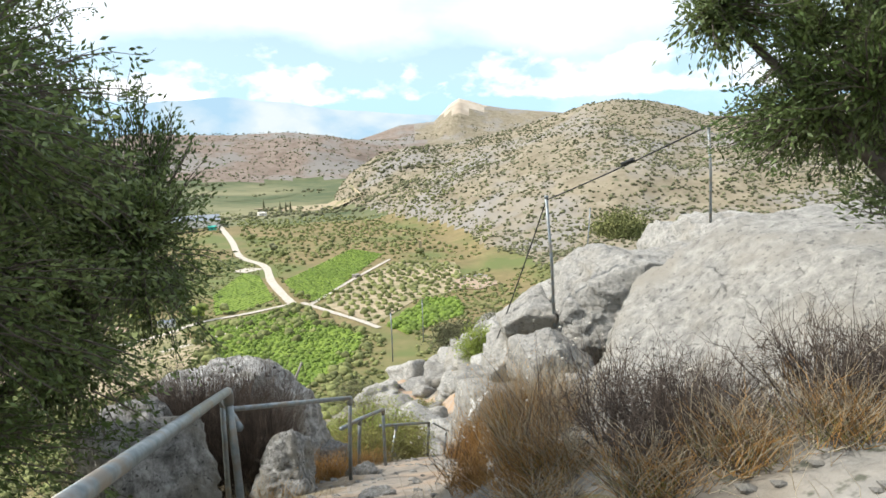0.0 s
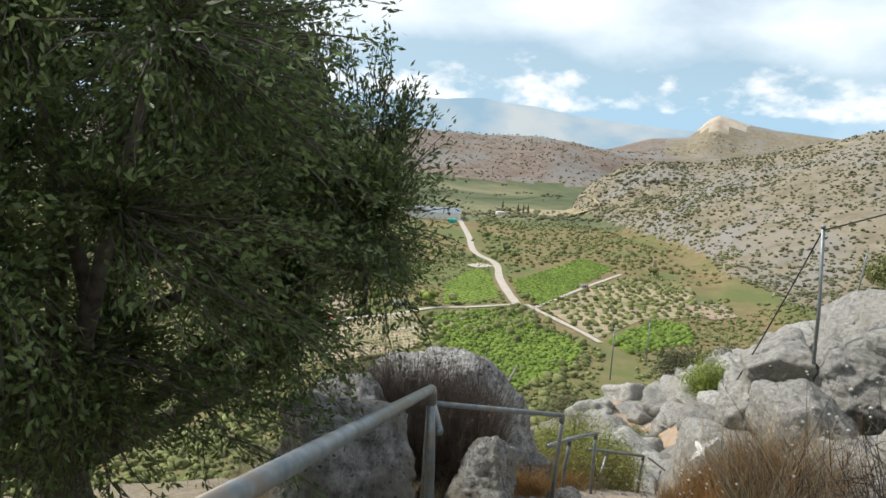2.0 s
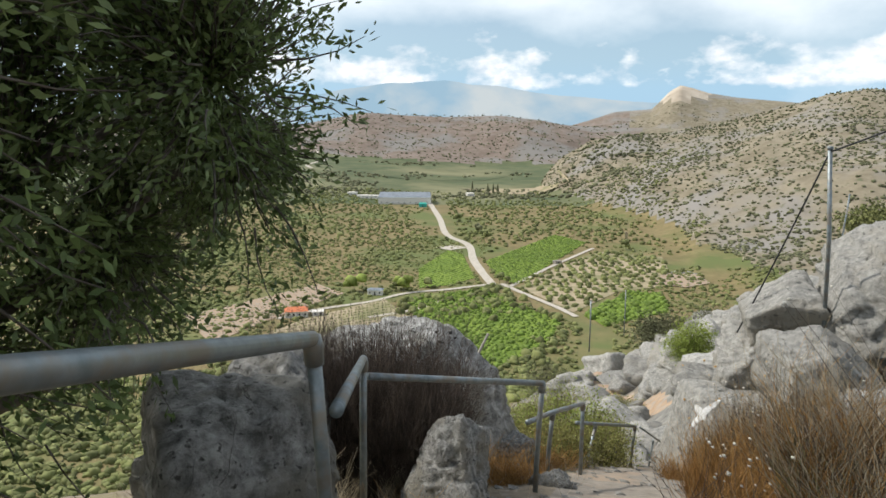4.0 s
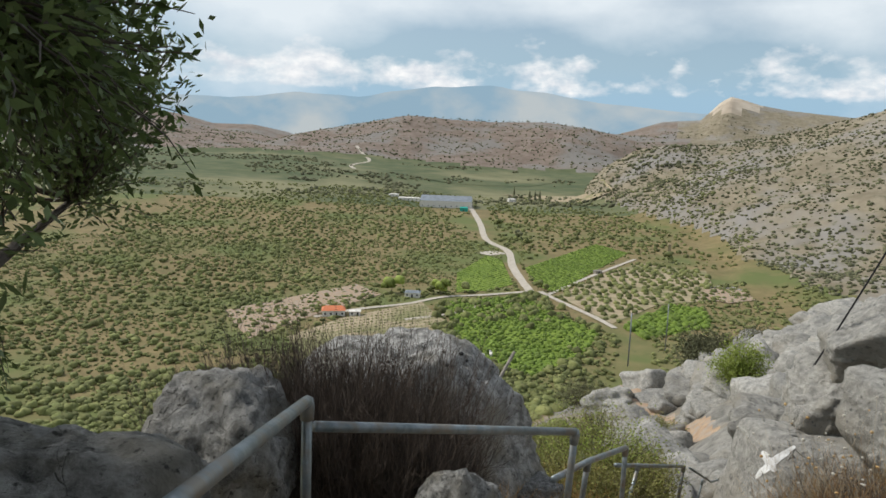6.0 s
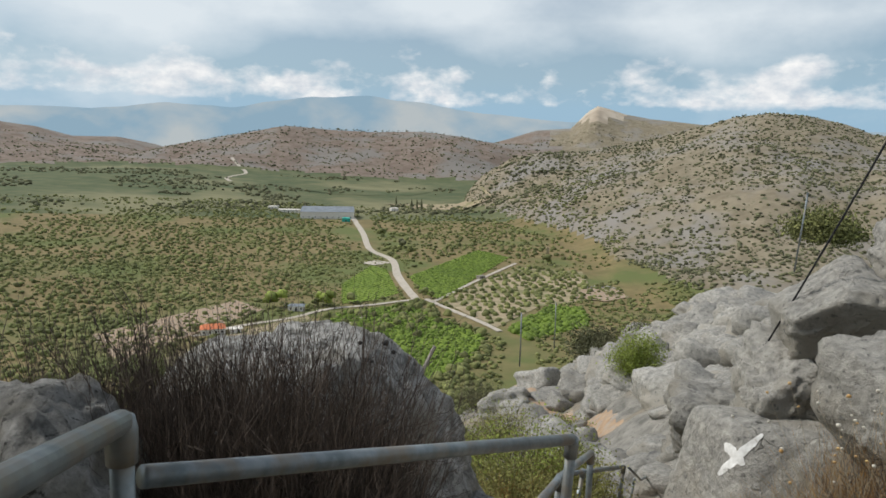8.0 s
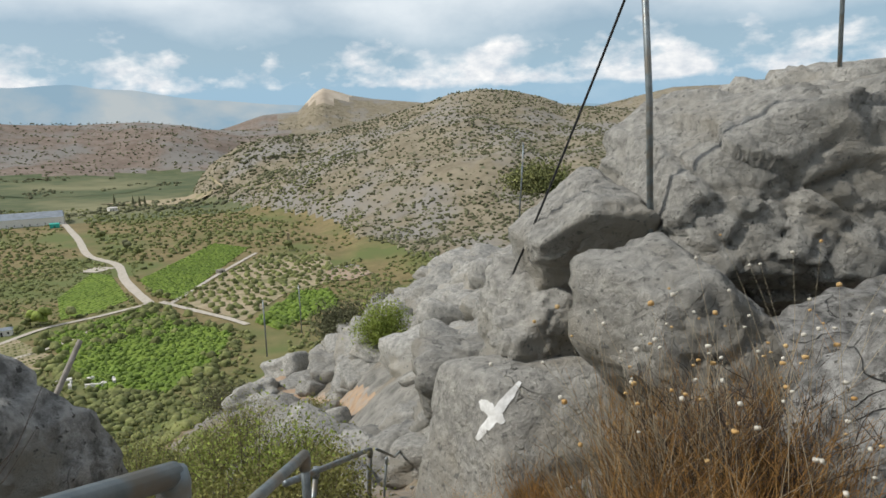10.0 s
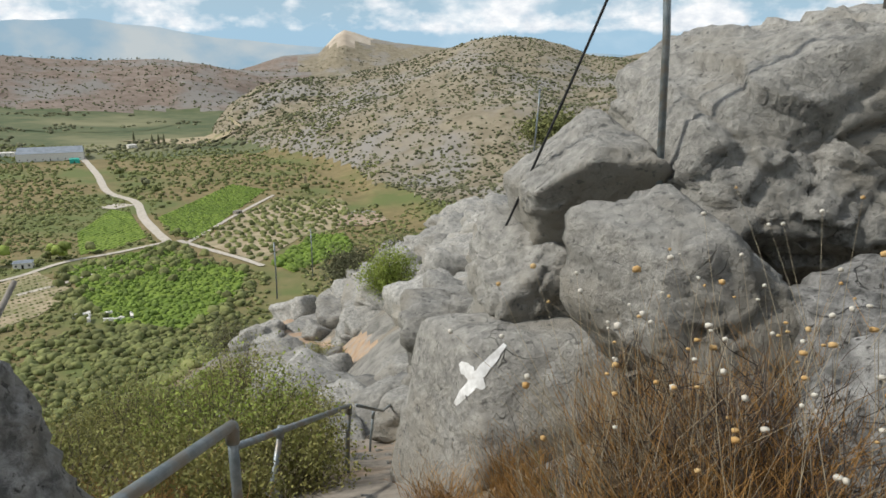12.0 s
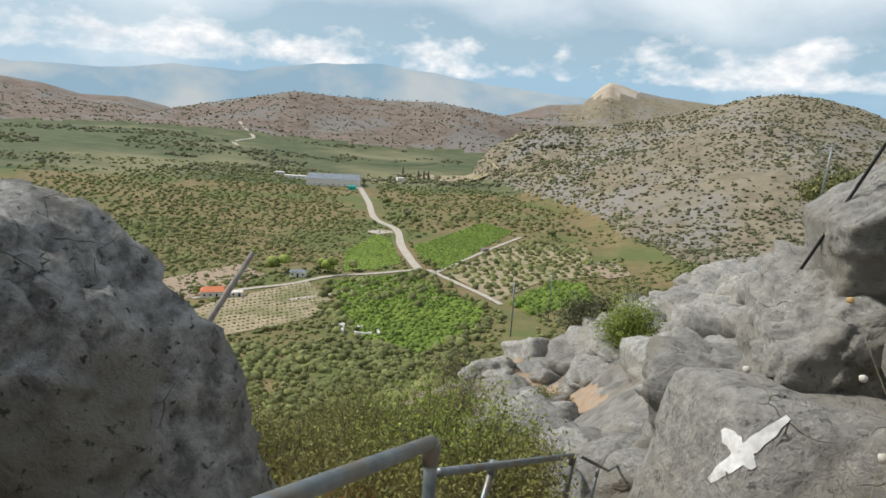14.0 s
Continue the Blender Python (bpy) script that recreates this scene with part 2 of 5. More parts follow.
def tube(points, radii, sides=8, caps=True):
    """Vertices and quads of a tube along points."""
    P = [Vector(p) for p in points]
    if not hasattr(radii, "__len__"):
        radii = [radii] * len(P)
    vs, fs = [], []
    side = None
    for i, p in enumerate(P):
        d = (P[min(i + 1, len(P) - 1)] - P[max(i - 1, 0)]).normalized()
        if side is None:
            side = d.orthogonal().normalized()
        side = (side - d * side.dot(d)).normalized()
        up = d.cross(side)
        for k in range(sides):
            a = 2 * math.pi * k / sides
            vs.append(p + (side * math.cos(a) + up * math.sin(a)) * radii[i])
    n = sides
    for i in range(len(P) - 1):
        for k in range(n):
            fs.append((i * n + k, i * n + (k + 1) % n, (i + 1) * n + (k + 1) % n, (i + 1) * n + k))
    if caps:
        for e in (0, len(P) - 1):
            c = len(vs)
            vs.append(P[e])
            for k in range(n):
                a_, b_ = e * n + k, e * n + (k + 1) % n
                fs.append((c, b_, a_, c) if e == 0 else (c, a_, b_, c))
    return vs, fs


def tube_part(name, points, radii, material, parent, sides=10, label=""):
    vs, fs = tube(points, radii, sides)
    bm = bmesh.new()
    bv = [bm.verts.new(v) for v in vs]
    for f in fs:
        f = list(dict.fromkeys(f))
        fc = bm.faces.new([bv[i] for i in f])
        fc.smooth = True
    return part(name, bm, material, parent, label)


def interp(x, xs, ys):
    return np.interp(x, xs, ys)


def smooth01(t):
    t = np.clip(t, 0, 1)
    return t * t * (3 - 2 * t)


def wave_noise(x, y, scale, seed, octaves=4, gain=0.5):
    """Cheap value noise on arrays, about -1 to 1."""
    rng = np.random.RandomState(seed)
    table = rng.rand(256, 256)
    out, amp, tot = 0, 1.0, 0.0
    for o in range(octaves):
        fx, fy = x / scale * 2**o + 17.3 * o, y / scale * 2**o + 9.1 * o
        ix, iy = np.floor(fx).astype(int), np.floor(fy).astype(int)
        u, v = smooth01(fx - ix), smooth01(fy - iy)
        g = lambda a, b: table[a % 256, b % 256]
        val = (g(ix, iy) * (1 - u) + g(ix + 1, iy) * u) * (1 - v) + (g(ix, iy + 1) * (1 - u) + g(ix + 1, iy + 1) * u) * v
        out = out + amp * (val * 2 - 1)
        tot += amp
        amp *= gain
    return out / tot


# ---- the lie of the land ----
def path_x(y):
    return interp(y, [-20, 0, 4, 6.3, 7.6, 9, 12, 18, 30, 51, 200], [0, 0.0, -0.25, -0.65, 0.0, 0.2, 0.45, 0.75, 0.8, 1.0, 1.0])


def path_z(y):
    return interp(y, [-30, -8, 0, 2, 4, 6, 8, 9, 13, 18, 30, 42, 54, 62, 75, 100, 140, 200],
                  [5, 1.1, 0, -0.55, -1.0, -1.85, -2.65, -3.0, -4.7, -7.0, -11.3, -14.5, -17, -25, -40, -64, -88, -101])


def valley_z(x, y):
    r = np.hypot(x, y)
    return interp(r, [0, 480, 900, 1500, 5000], [-100, -100, -91, -84, -70]) + 2.5 * wave_noise(x, y, 160, 5, 3) * smooth01((r - 650) / 400) + interp(x, [-700, -250, 0], [22, 0, 0])


RIDGES = [  # distance of crest, of foot, azimuths, elevations of the crest, roughness
    (1100, ([-6, -4.5, -1.4, 1.7, 4.9, 7.6, 12, 20, 60], [1000, 980, 820, 720, 604, 500, 430, 380, 360]),
     [-8, -5.5, -4.2, -3.1, -0.8, 1.5, 4.7, 9.9, 13.3, 15.5, 18, 20.2, 22.7, 24.4, 28, 33, 60], [-7, -6, -3.6, -2.4, -1.0, -0.6, -0.5, 0.6, 1.6, 2.3, 2.6, 2.4, 1.8, 1.1, 0.8, 0.5, 0.5]),
    (2000, ([-60, 60], [1450, 1500]), [-33, -27.8, -24.4, -20.9, -18.8, -15.8, -12.3, -8.1, -4.6, -3.3, 0, 60], [-2.4, -0.7, 0.0, 0.7, 1.1, 1.0, 0.85, 0.9, 0.5, 0.2, 0.0, -1.5]),
    (2300, ([-60, 60], [1500, 1800]), [-90, -60, -45.9, -42.3, -38.9, -35.9, -33.7, -30.8, -28.2, -24, 60], [0.3, 0.2, -0.3, 0.6, 1.0, 0.6, 0.0, 0.0, -0.5, -2.0, -2.0]),
    (3000, ([-60, 60], [2300, 2300]), [-9, -3, -1.2, 0.9, 3.6, 4.3, 4.9, 5.6, 6.4, 7.6, 9.5, 12.4, 16, 25, 60], [-1.5, 0.0, 0.5, 1.2, 1.4, 2.1, 2.75, 3.15, 2.95, 2.55, 2.2, 1.9, 1.5, 1.0, -1]),
    (2600, ([-60, 60], [1900, 1900]), [18, 24, 28.3, 32.5, 36, 45, 70], [-1.5, 0.5, 1.3, 2.2, 2.2, 2.0, 1.5]),
]


def land_z(x, y):
    """Height of the ground."""
    x, y = np.asarray(x, float), np.asarray(y, float)
    zp, d = path_z(y), x - path_x(y)
    rise = np.clip(d - 0.75, 0, None)
    steep = interp(y, [-5, 3, 7, 8.5, 14, 19, 30, 60], [0.35, 0.45, 0.6, 0.35, 0.5, 0.9, 0.85, 0.75])
    cap = interp(y, [-5, 3, 7, 10, 15, 18, 21, 26, 32], [4.0, 2.3, 2.3, 2.1, 2.3, 3.0, 5.0, 8.0, 12.0])
    right = cap * (1 - np.exp(-steep * np.minimum(rise, 9.0 + 0.12 * rise) / cap))
    fall = np.clip(-d - 0.9, 0, None)
    left = -interp(y, [-8, 0, 7, 16, 40], [0.25, 0.42, 0.20, 0.14, 0.5]) * fall - 0.004 * np.minimum(fall, 60) ** 2
    rough = smooth01((np.abs(d) - 0.4) / 2.0)
    bumps = wave_noise(x, y, 3.0, 2, 4) * 0.28 * rough * interp(np.hypot(x, y), [0, 12, 40], [0.5, 0.7, 3.0]) + wave_noise(x, y, 0.5, 3, 3) * 0.03
    near = zp + right + left + bumps
    val = valley_z(x, y)
    r = np.hypot(x, y)
    az = np.degrees(np.arctan2(x, y))
    far = val
    for i, (crest, (fa, fd), ra, re) in enumerate(RIDGES):
        top = crest * np.tan(np.radians(interp(az, ra, re)))
        foot = interp(az, fa, fd)
        t = (r - foot) / (crest - foot)
        up = smooth01(np.clip(t, 0, 1) * 0.75) / smooth01(0.75)
        lump = (wave_noise(x, y, 170, 20 + i, 5) * 22 + wave_noise(np.sin(np.radians(az)) * 900, r * 0.3, 90, 40 + i, 3) * 9) * np.clip(t * 3, 0, 1) * np.clip((1 - t) * 3 + 0.12, 0, 1)
        h = val + (top - val) * up + lump
        back = np.where(r > crest, top - (r - crest) * 0.22, h)
        far = np.maximum(far, np.where(t > 0, back, val - 1))
    w = smooth01((r - 150) / 120)
    return np.maximum(near, far) * (1 - w) + far * w


CX, CY = 0.0, 6.0


def build_ground():
    az = np.radians(np.concatenate([np.arange(-180, -54, 3.0), np.arange(-54, 46, 0.2), np.arange(46, 180, 3.0), [180.0]]))
    rr = np.concatenate([[0.0], np.geomspace(0.25, 4700, 400)])
    A, R = np.meshgrid(az, rr)
    X, Y = CX + R * np.sin(A), CY + R * np.cos(A)
    Z = land_z(X, Y)
    na, nr = len(az), len(rr)
    verts = np.stack([X, Y, Z], -1).reshape(-1, 3)
    i, j = np.meshgrid(np.arange(nr - 1), np.arange(na - 1), indexing="ij")
    a = i * na + j
    faces = np.stack([a, a + na, a + na + 1, a + 1], -1).reshape(-1, 4)
    names = ["near_soil", "soil_path", "spur", "scrub_slope", "valley", "hill", "plain", "orange_soil", "far_hill", "brown_hill_cloud_shade"]
    ob = mesh_ob("ground", verts, faces, [M[n] for n in names])
    c = verts[faces].mean(1)
    x, y, z = c.T
    d, r = x - path_x(y), np.hypot(x, y)
    azd = np.degrees(np.arctan2(x, y))
    idx = np.zeros(len(c), int)
    wob = wave_noise(x, y, 1.2, 8, 3)
    idx[(d > 1.2 + wob) & (y > 2)] = 2
    idx[(y > 19) & (d > -7 + 3 * wob)] = 2
    idx[(y > 19) & (d <= -7 + 3 * wob)] = 3
    idx[(r > 70) & (y < 19)] = 3
    idx[(np.abs(d) < 0.75 + 0.3 * wob) & (y < 24)] = 1
    idx[(y > 30) & (y < 60) & (np.abs(x - 0.6 + (y - 45) * 0.12) < 0.65 + 0.6 * wob)] = 7
    val = valley_z(x, y)
    idx[(r > 150)] = 4
    idx[(r > 130) & (z > val + 6)] = 5
    idx[(r > 850) & (z <= val + 6)] = 6
    # the low hills take the brown with cloud shadow painted in
    idx[(r > 1350) & (azd < 3) & (z > val + 6)] = 9
    idx[(r > 2300) & (azd > 2) & (z > val + 6)] = 5
    idx[(r > 2500) & (azd > 3.9) & (azd < 12) & (z > 88 + 34 * wave_noise(x, y, 60, 71, 3) + 8 * np.abs(azd - 5.5))] = 8
    idx[(r > 120) & (r < 420) & (z > val + 8)] = 3
    ob.data.polygons.foreach_set("material_index", idx.astype(np.int32))
    tagged(ob, "rocky mountain slope falling to a farmed valley and scrub hills", "ground", kind="structure")
    return ob


ground = build_ground()


def on_land(x, y, lift=0.0):
    return Vector((x, y, float(land_z(x, y)) + lift))


# far mountains past the plain, their blue haze painted in
def build_backdrop():
    az = np.radians(np.arange(-70, 62, 0.25))
    a = np.degrees(az)
    el = interp(a, [-70, -42.8, -38, -32.5, -27.4, -22.7, -20.1, -16.7, -12.4, -8.1, -3.8, 0.5, 10, 28, 62], [2.4, 2.5, 2.0, 2.0, 2.5, 2.3, 2.8, 3.3, 3.5, 3.1, 2.4, 2.0, 1.4, 1.2, 1.6])
    el = el + 0.12 * wave_noise(a, a * 0, 2.5, 61, 4)
    rows, vs = 14, []
    for k in range(rows):
        f = k / (rows - 1)
        R = 4300 + 400 * f
        z = -80 + (4700 * np.tan(np.radians(el)) + 80) * f ** 0.8 + (wave_noise(a, a * 0 + f * 3, 1.5, 62, 4) * 40 * math.sin(math.pi * f))
        vs.append(np.stack([np.sin(az) * R, np.cos(az) * R, z], -1))
    n = len(az)
    i, j = np.meshgrid(np.arange(rows - 1), np.arange(n - 1), indexing="ij")
    b = i * n + j
    # distance haze is put into the colour: flat blue emission, so the range glows
    m = bpy.data.materials.new("painted_haze_mountain")
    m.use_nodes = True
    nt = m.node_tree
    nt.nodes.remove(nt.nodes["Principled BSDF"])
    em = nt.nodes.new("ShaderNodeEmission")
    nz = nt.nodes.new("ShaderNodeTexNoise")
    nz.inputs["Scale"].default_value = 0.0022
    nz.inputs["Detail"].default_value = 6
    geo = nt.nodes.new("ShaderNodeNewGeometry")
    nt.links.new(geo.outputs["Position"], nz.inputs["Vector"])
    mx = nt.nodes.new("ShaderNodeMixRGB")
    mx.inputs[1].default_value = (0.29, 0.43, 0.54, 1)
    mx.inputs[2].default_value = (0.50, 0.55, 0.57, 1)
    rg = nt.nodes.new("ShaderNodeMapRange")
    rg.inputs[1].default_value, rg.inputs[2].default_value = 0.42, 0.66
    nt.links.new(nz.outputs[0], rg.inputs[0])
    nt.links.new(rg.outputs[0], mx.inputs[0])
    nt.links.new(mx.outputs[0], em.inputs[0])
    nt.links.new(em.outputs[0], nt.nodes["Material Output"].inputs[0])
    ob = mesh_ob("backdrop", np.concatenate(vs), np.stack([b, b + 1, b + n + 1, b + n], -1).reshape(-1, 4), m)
    return tagged(ob, "mountain range far across the plain, blue haze painted in glowing colour", "mountains", kind="structure")


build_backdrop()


# ---- rocks ----
def shaped_rock(name, seed, material, planes, sub=5, round_=16, rough=1.0, joint=1.0, cell=1.0):
    """Limestone bounded by planes (normal, distance from the middle): edges rounded, then broken by joints, ledges and pits."""
    rng = random.Random(seed)
    bm = bmesh.new()
    bmesh.ops.create_icosphere(bm, subdivisions=sub, radius=1.0)
    dirs = np.array([v.co[:] for v in bm.verts])
    acc = np.zeros(len(dirs))
    for n, d in planes:
        n = np.array(n, float) / np.linalg.norm(n)
        acc += np.clip(dirs @ n / d, 0, None) ** round_
    pts = dirs * (acc ** (-1 / round_))[:, None]
    size = float(np.abs(pts).mean()) * 2
    off = Vector((rng.uniform(-50, 50), rng.uniform(-50, 50), rng.uniform(-50, 50)))
    bed = Vector((rng.gauss(0, 0.5), rng.gauss(0, 0.5), 1)).normalized()
    for v, p, dr in zip(bm.verts, pts, dirs):
        p, dr = Vector(p), Vector(dr)
        q = p / size + off
        bent = q + noise.noise_vector(q * 1.6) * 0.10
        r = noise.fractal(q * 1.6, 0.7, 2.1, 9) * 0.035 * rough - 0.05
        # blocks parted by open joints, each standing a little proud or back
        for sc, step, deep in ((1.7, 0.085, 0.085), (4.2, 0.04, 0.035)):
            w = bent * sc * cell
            w = Vector((w.x, w.y, w.z * 1.5))
            ds, ps = noise.voronoi(w)
            r += step * joint * noise.cell(ps[0] * 7.3)
            gap = ds[1] - ds[0]
            if gap < 0.10:
                r -= deep * joint * (1 - gap / 0.10) ** 2 * (0.35 + abs(noise.noise(q * 3)))
        h = p.dot(bed) / size * 5.0 + noise.noise(q * 1.7) * 1.3
        r += 0.022 * rough * (h - math.floor(h) - 0.5)
        pit = noise.noise(q * 9.0)
        r -= 0.03 * rough * max(0.0, pit - 0.25)
        v.co = p + dr * r * size
    for f in bm.faces:
        f.smooth = True
    for e in bm.edges:
        e.smooth = e.calc_face_angle(0.0) < 0.42
    me = bpy.data.meshes.new(name)
    bm.to_mesh(me)
    bm.free()
    me.materials.append(material)
    return me


def rock_mesh(name, seed, material, sub=4, cuts=9, round_=16, rough=1.0, joint=1.0):
    """A loose block about 1 m in radius with broken faces in random directions."""
    rng = random.Random(seed)
    planes = [((x, y, z), rng.uniform(0.62, 0.95)) for x, y, z in ((1, 0.1, 0), (-1, 0, 0.1), (0, 1, 0.1), (0.1, -1, 0), (0, 0.1, 1), (0, 0, -1))]
    for _ in range(cuts):
        planes.append(((rng.gauss(0, 1), rng.gauss(0, 1), rng.gauss(0, 0.9)), rng.uniform(0.68, 0.95)))
    return shaped_rock(name, seed, material, planes, sub, round_, rough, joint)


ROCKS = [rock_mesh("boulder", 100 + i, M["rock"], 5, 7 + i % 4, 22) for i in range(9)]
FAR_ROCKS = [rock_mesh("boulder", 140 + i, M["rock"], 4, 7 + i % 4, 22) for i in range(10)]
DARKS = [rock_mesh("boulder", 200 + i, M["dark_rock"], 5, 6, 12, 1.3, 0.8) for i in range(4)]


def boulder(me, at, size, turn=(0, 0, 0), label="grey weathered limestone boulder on the slope", group=""):
    ob = new("boulder", me)
    ob.matrix_world = pose(*at, *turn) @ Matrix.Diagonal((*size, 1))
    return tagged(ob, label, "rock", group)


def crag(at, seed, planes, label, material="rock", sub=5, round_=18, rough=1.0, joint=1.0, cell=1.0, k=0.88):
    return boulder(shaped_rock("boulder", seed, M[material], planes, sub, round_, rough, joint, cell), at, (k, k, k), (0, 0, 0), label)


# beside the path, downhill of the rails
boulder(DARKS[0], (-2.1, 5.72, -1.55), (0.80, 0.72, 0.85), (10, 0, 40), "dark lichen-spotted boulder behind the first handrail")
boulder(DARKS[1], (-3.1, 8.1, -2.12), (0.80, 0.72, 0.80), (0, 15, 100), "dark pitted boulder beyond the handrail corner")
crag((-2.9, 11.1, -3.22), 231, [((-0.1, -0.1, 0.98), 1.10), ((0.6, -0.1, 0.8), 1.34), ((0.93, -0.2, 0.3), 1.40), ((0.1, -0.97, 0.2), 0.74), ((0.6, -0.75, 0.25), 0.86), ((0.75, -0.45, 0.5), 1.12),
                                ((-0.6, -0.2, 0.75), 1.30), ((-1, 0, 0.1), 1.5), ((0, 1, 0.1), 1.0), ((0, 0, -1), 1.4)],
     "large rounded grey boulder pitted by weather behind a dead bush", "dark_rock", 6, 11, 1.5, 0.45, 1.3, 0.95)
boulder(DARKS[3], (-1.45, 8.35, -2.62), (0.46, 0.5, 0.52), (-25, 28, 60), "wedge of grey rock below the handrail")
boulder(DARKS[1], (-0.5, 9.3, -3.3), (0.36, 0.40, 0.42), (0, 10, 210), "low grey rock at the foot of a rail post")
boulder(DARKS[3], (-1.3, 11.4, -3.95), (0.45, 0.4, 0.42), (0, 0, 130), "small lichened rock beside the path")
boulder(DARKS[0], (-0.4, 13.2, -5.0), (0.5, 0.45, 0.4), (0, 0, 15), "small lichened rock beside the path")
boulder(DARKS[2], (-0.35, 7.1, -2.42), (0.28, 0.24, 0.22), (0, 0, 15), "low worn rock in the trodden path")

# the rock with the painted cross, and the blocks above it
CROSS_ROCK = crag((1.72, 13.1, -4.2), 301, [((-0.95, -0.2, 0.15), 0.56), ((-0.25, -0.75, 0.6), 0.82), ((0, 0.1, 1), 0.96), ((1, 0, 0), 0.9), ((0, 1, 0.1), 0.9), ((-0.1, -0.97, -0.2), 0.75), ((0, 0, -1), 1.2)],
                  "limestone block with a white painted cross beside the path", "rock", 5, 12, 0.7, 0.3, 1.0, 0.96)
crag((2.6, 13.55, -2.3), 302, [((-0.65, 0, 0.76), 0.50), ((0, -0.3, 0.95), 0.66), ((-0.3, -0.8, -0.5), 0.36), ((1, 0, 0.1), 0.55), ((0, 1, 0.2), 0.8), ((0, 0, -1), 0.9), ((-1, 0, -0.3), 0.62)],
     "pale overhanging limestone block beside the cable pole", "rock", 5, 24, 0.8, 0.5)
crag((4.15, 13.3, -2.15), 303, [((-0.94, 0, 0.33), 1.25), ((-0.44, -0.1, 0.89), 1.25), ((-0.25, -0.9, 0.25), 1.20), ((-0.55, -0.75, 0.3), 1.28), ((-0.2, -0.6, -0.75), 1.20), ((0.1, 0, 1), 1.45), ((1, 0, 0), 1.7), ((0, 1, 0), 1.4), ((0, 0, -1), 1.3)],
     "high limestone outcrop with dark hollows above the path", "rock", 6, 30, 0.8, 0.75, 1.0)
crag((2.75, 11.9, -2.82), 304, [((-0.22, -0.25, 0.95), 0.70), ((-0.9, -0.3, 0.1), 0.66), ((0.62, -0.2, 0.76), 0.60), ((-0.2, -0.95, 0.25), 0.55), ((-0.75, -0.2, -0.6), 0.62), ((0, 0, -1), 0.75), ((0, 1, 0), 0.8), ((1, 0, 0), 1.0)],
     "cracked pale limestone block with brown stains", "rock", 5, 20, 1.0, 0.7)
crag((2.3, 13.75, -3.2), 305, [((-0.5, -0.4, 0.75), 0.58), ((0, -1, 0.1), 0.55), ((-1, 0, 0.1), 0.62), ((1, 0, 0), 0.7), ((0, 1, 0), 0.7), ((0, 0, -1), 0.8), ((0.2, -0.2, 1), 0.62)],
     "fractured limestone block above the painted one", "rock", 5, 24, 1.1, 1.0)
crag((5.75, 13.2, -1.75), 306, [((-0.9, -0.3, 0.3), 0.85), ((-0.3, -0.9, 0.2), 0.9), ((-0.2, 0, 1), 1.05), ((1, 0, 0), 1.2), ((0, 1, 0), 1.0), ((0, 0, -1), 1.4)],
     "grey limestone crag leaning on the outcrop", "rock", 5, 24, 1.0, 0.8)
crag((7.0, 15.2, -1.7), 307, [((-0.8, -0.3, 0.5), 1.2), ((0, -1, 0.2), 1.1), ((-0.1, 0, 1), 1.35), ((1, 0, 0), 1.5), ((0, 1, 0), 1.2), ((0, 0, -1), 1.6)],
     "limestone crag under the upper cable pole", "rock", 5, 24, 1.0, 0.8)
# the next two blocks get their shade from the darker rock colour
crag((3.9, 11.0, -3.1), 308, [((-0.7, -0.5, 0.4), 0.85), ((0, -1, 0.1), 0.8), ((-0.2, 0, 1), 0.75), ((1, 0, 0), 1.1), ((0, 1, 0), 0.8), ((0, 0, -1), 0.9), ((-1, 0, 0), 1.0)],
     "limestone block below the outcrop, shade put in as darker rock", "dark_rock", 5, 20, 1.0, 0.6)
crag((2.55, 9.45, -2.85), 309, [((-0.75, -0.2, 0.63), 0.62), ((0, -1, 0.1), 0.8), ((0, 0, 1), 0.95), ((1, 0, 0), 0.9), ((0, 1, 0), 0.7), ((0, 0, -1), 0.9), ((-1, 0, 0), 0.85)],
     "limestone block beside the path, shade put in as darker rock", "dark_rock", 5, 20, 1.0, 0.5)
boulder(ROCKS[6], (3.6, 15.8, -3.7), (1.3, 1.2, 1.1), (0, 10, 30), "weathered limestone block on the spur")
boulder(ROCKS[0], (5.2, 16.8, -3.3), (1.4, 1.3, 1.3), (0, 10, 130), "weathered limestone block on the spur")
boulder(ROCKS[1], (2.2, 15.3, -4.4), (1.0, 1.1, 0.9), (5, 12, 80), "cracked limestone block above the path")
boulder(ROCKS[3], (2.5, 17.2, -5.0), (1.0, 0.9, 0.9), (0, 20, 150), "cracked limestone block above the path")
# the bare slab on the uphill side
crag((3.2, 6.6, -1.0), 310, [((-0.6, -0.15, 0.79), 0.72), ((-0.62, -0.68, 0.4), 1.98), ((-0.85, 0.4, 0.35), 1.22), ((1, 0, 0.3), 3.0), ((0, 1, 0.2), 1.5), ((0, 0, -1), 1.5), ((0, -1, 0.1), 2.8), ((-0.1, -0.1, 1), 1.35)],
     "bare sloping limestone slab above the path", "rock", 6, 26, 0.6, 0.22, 1.6, 1.0)

rng = random.Random(5)
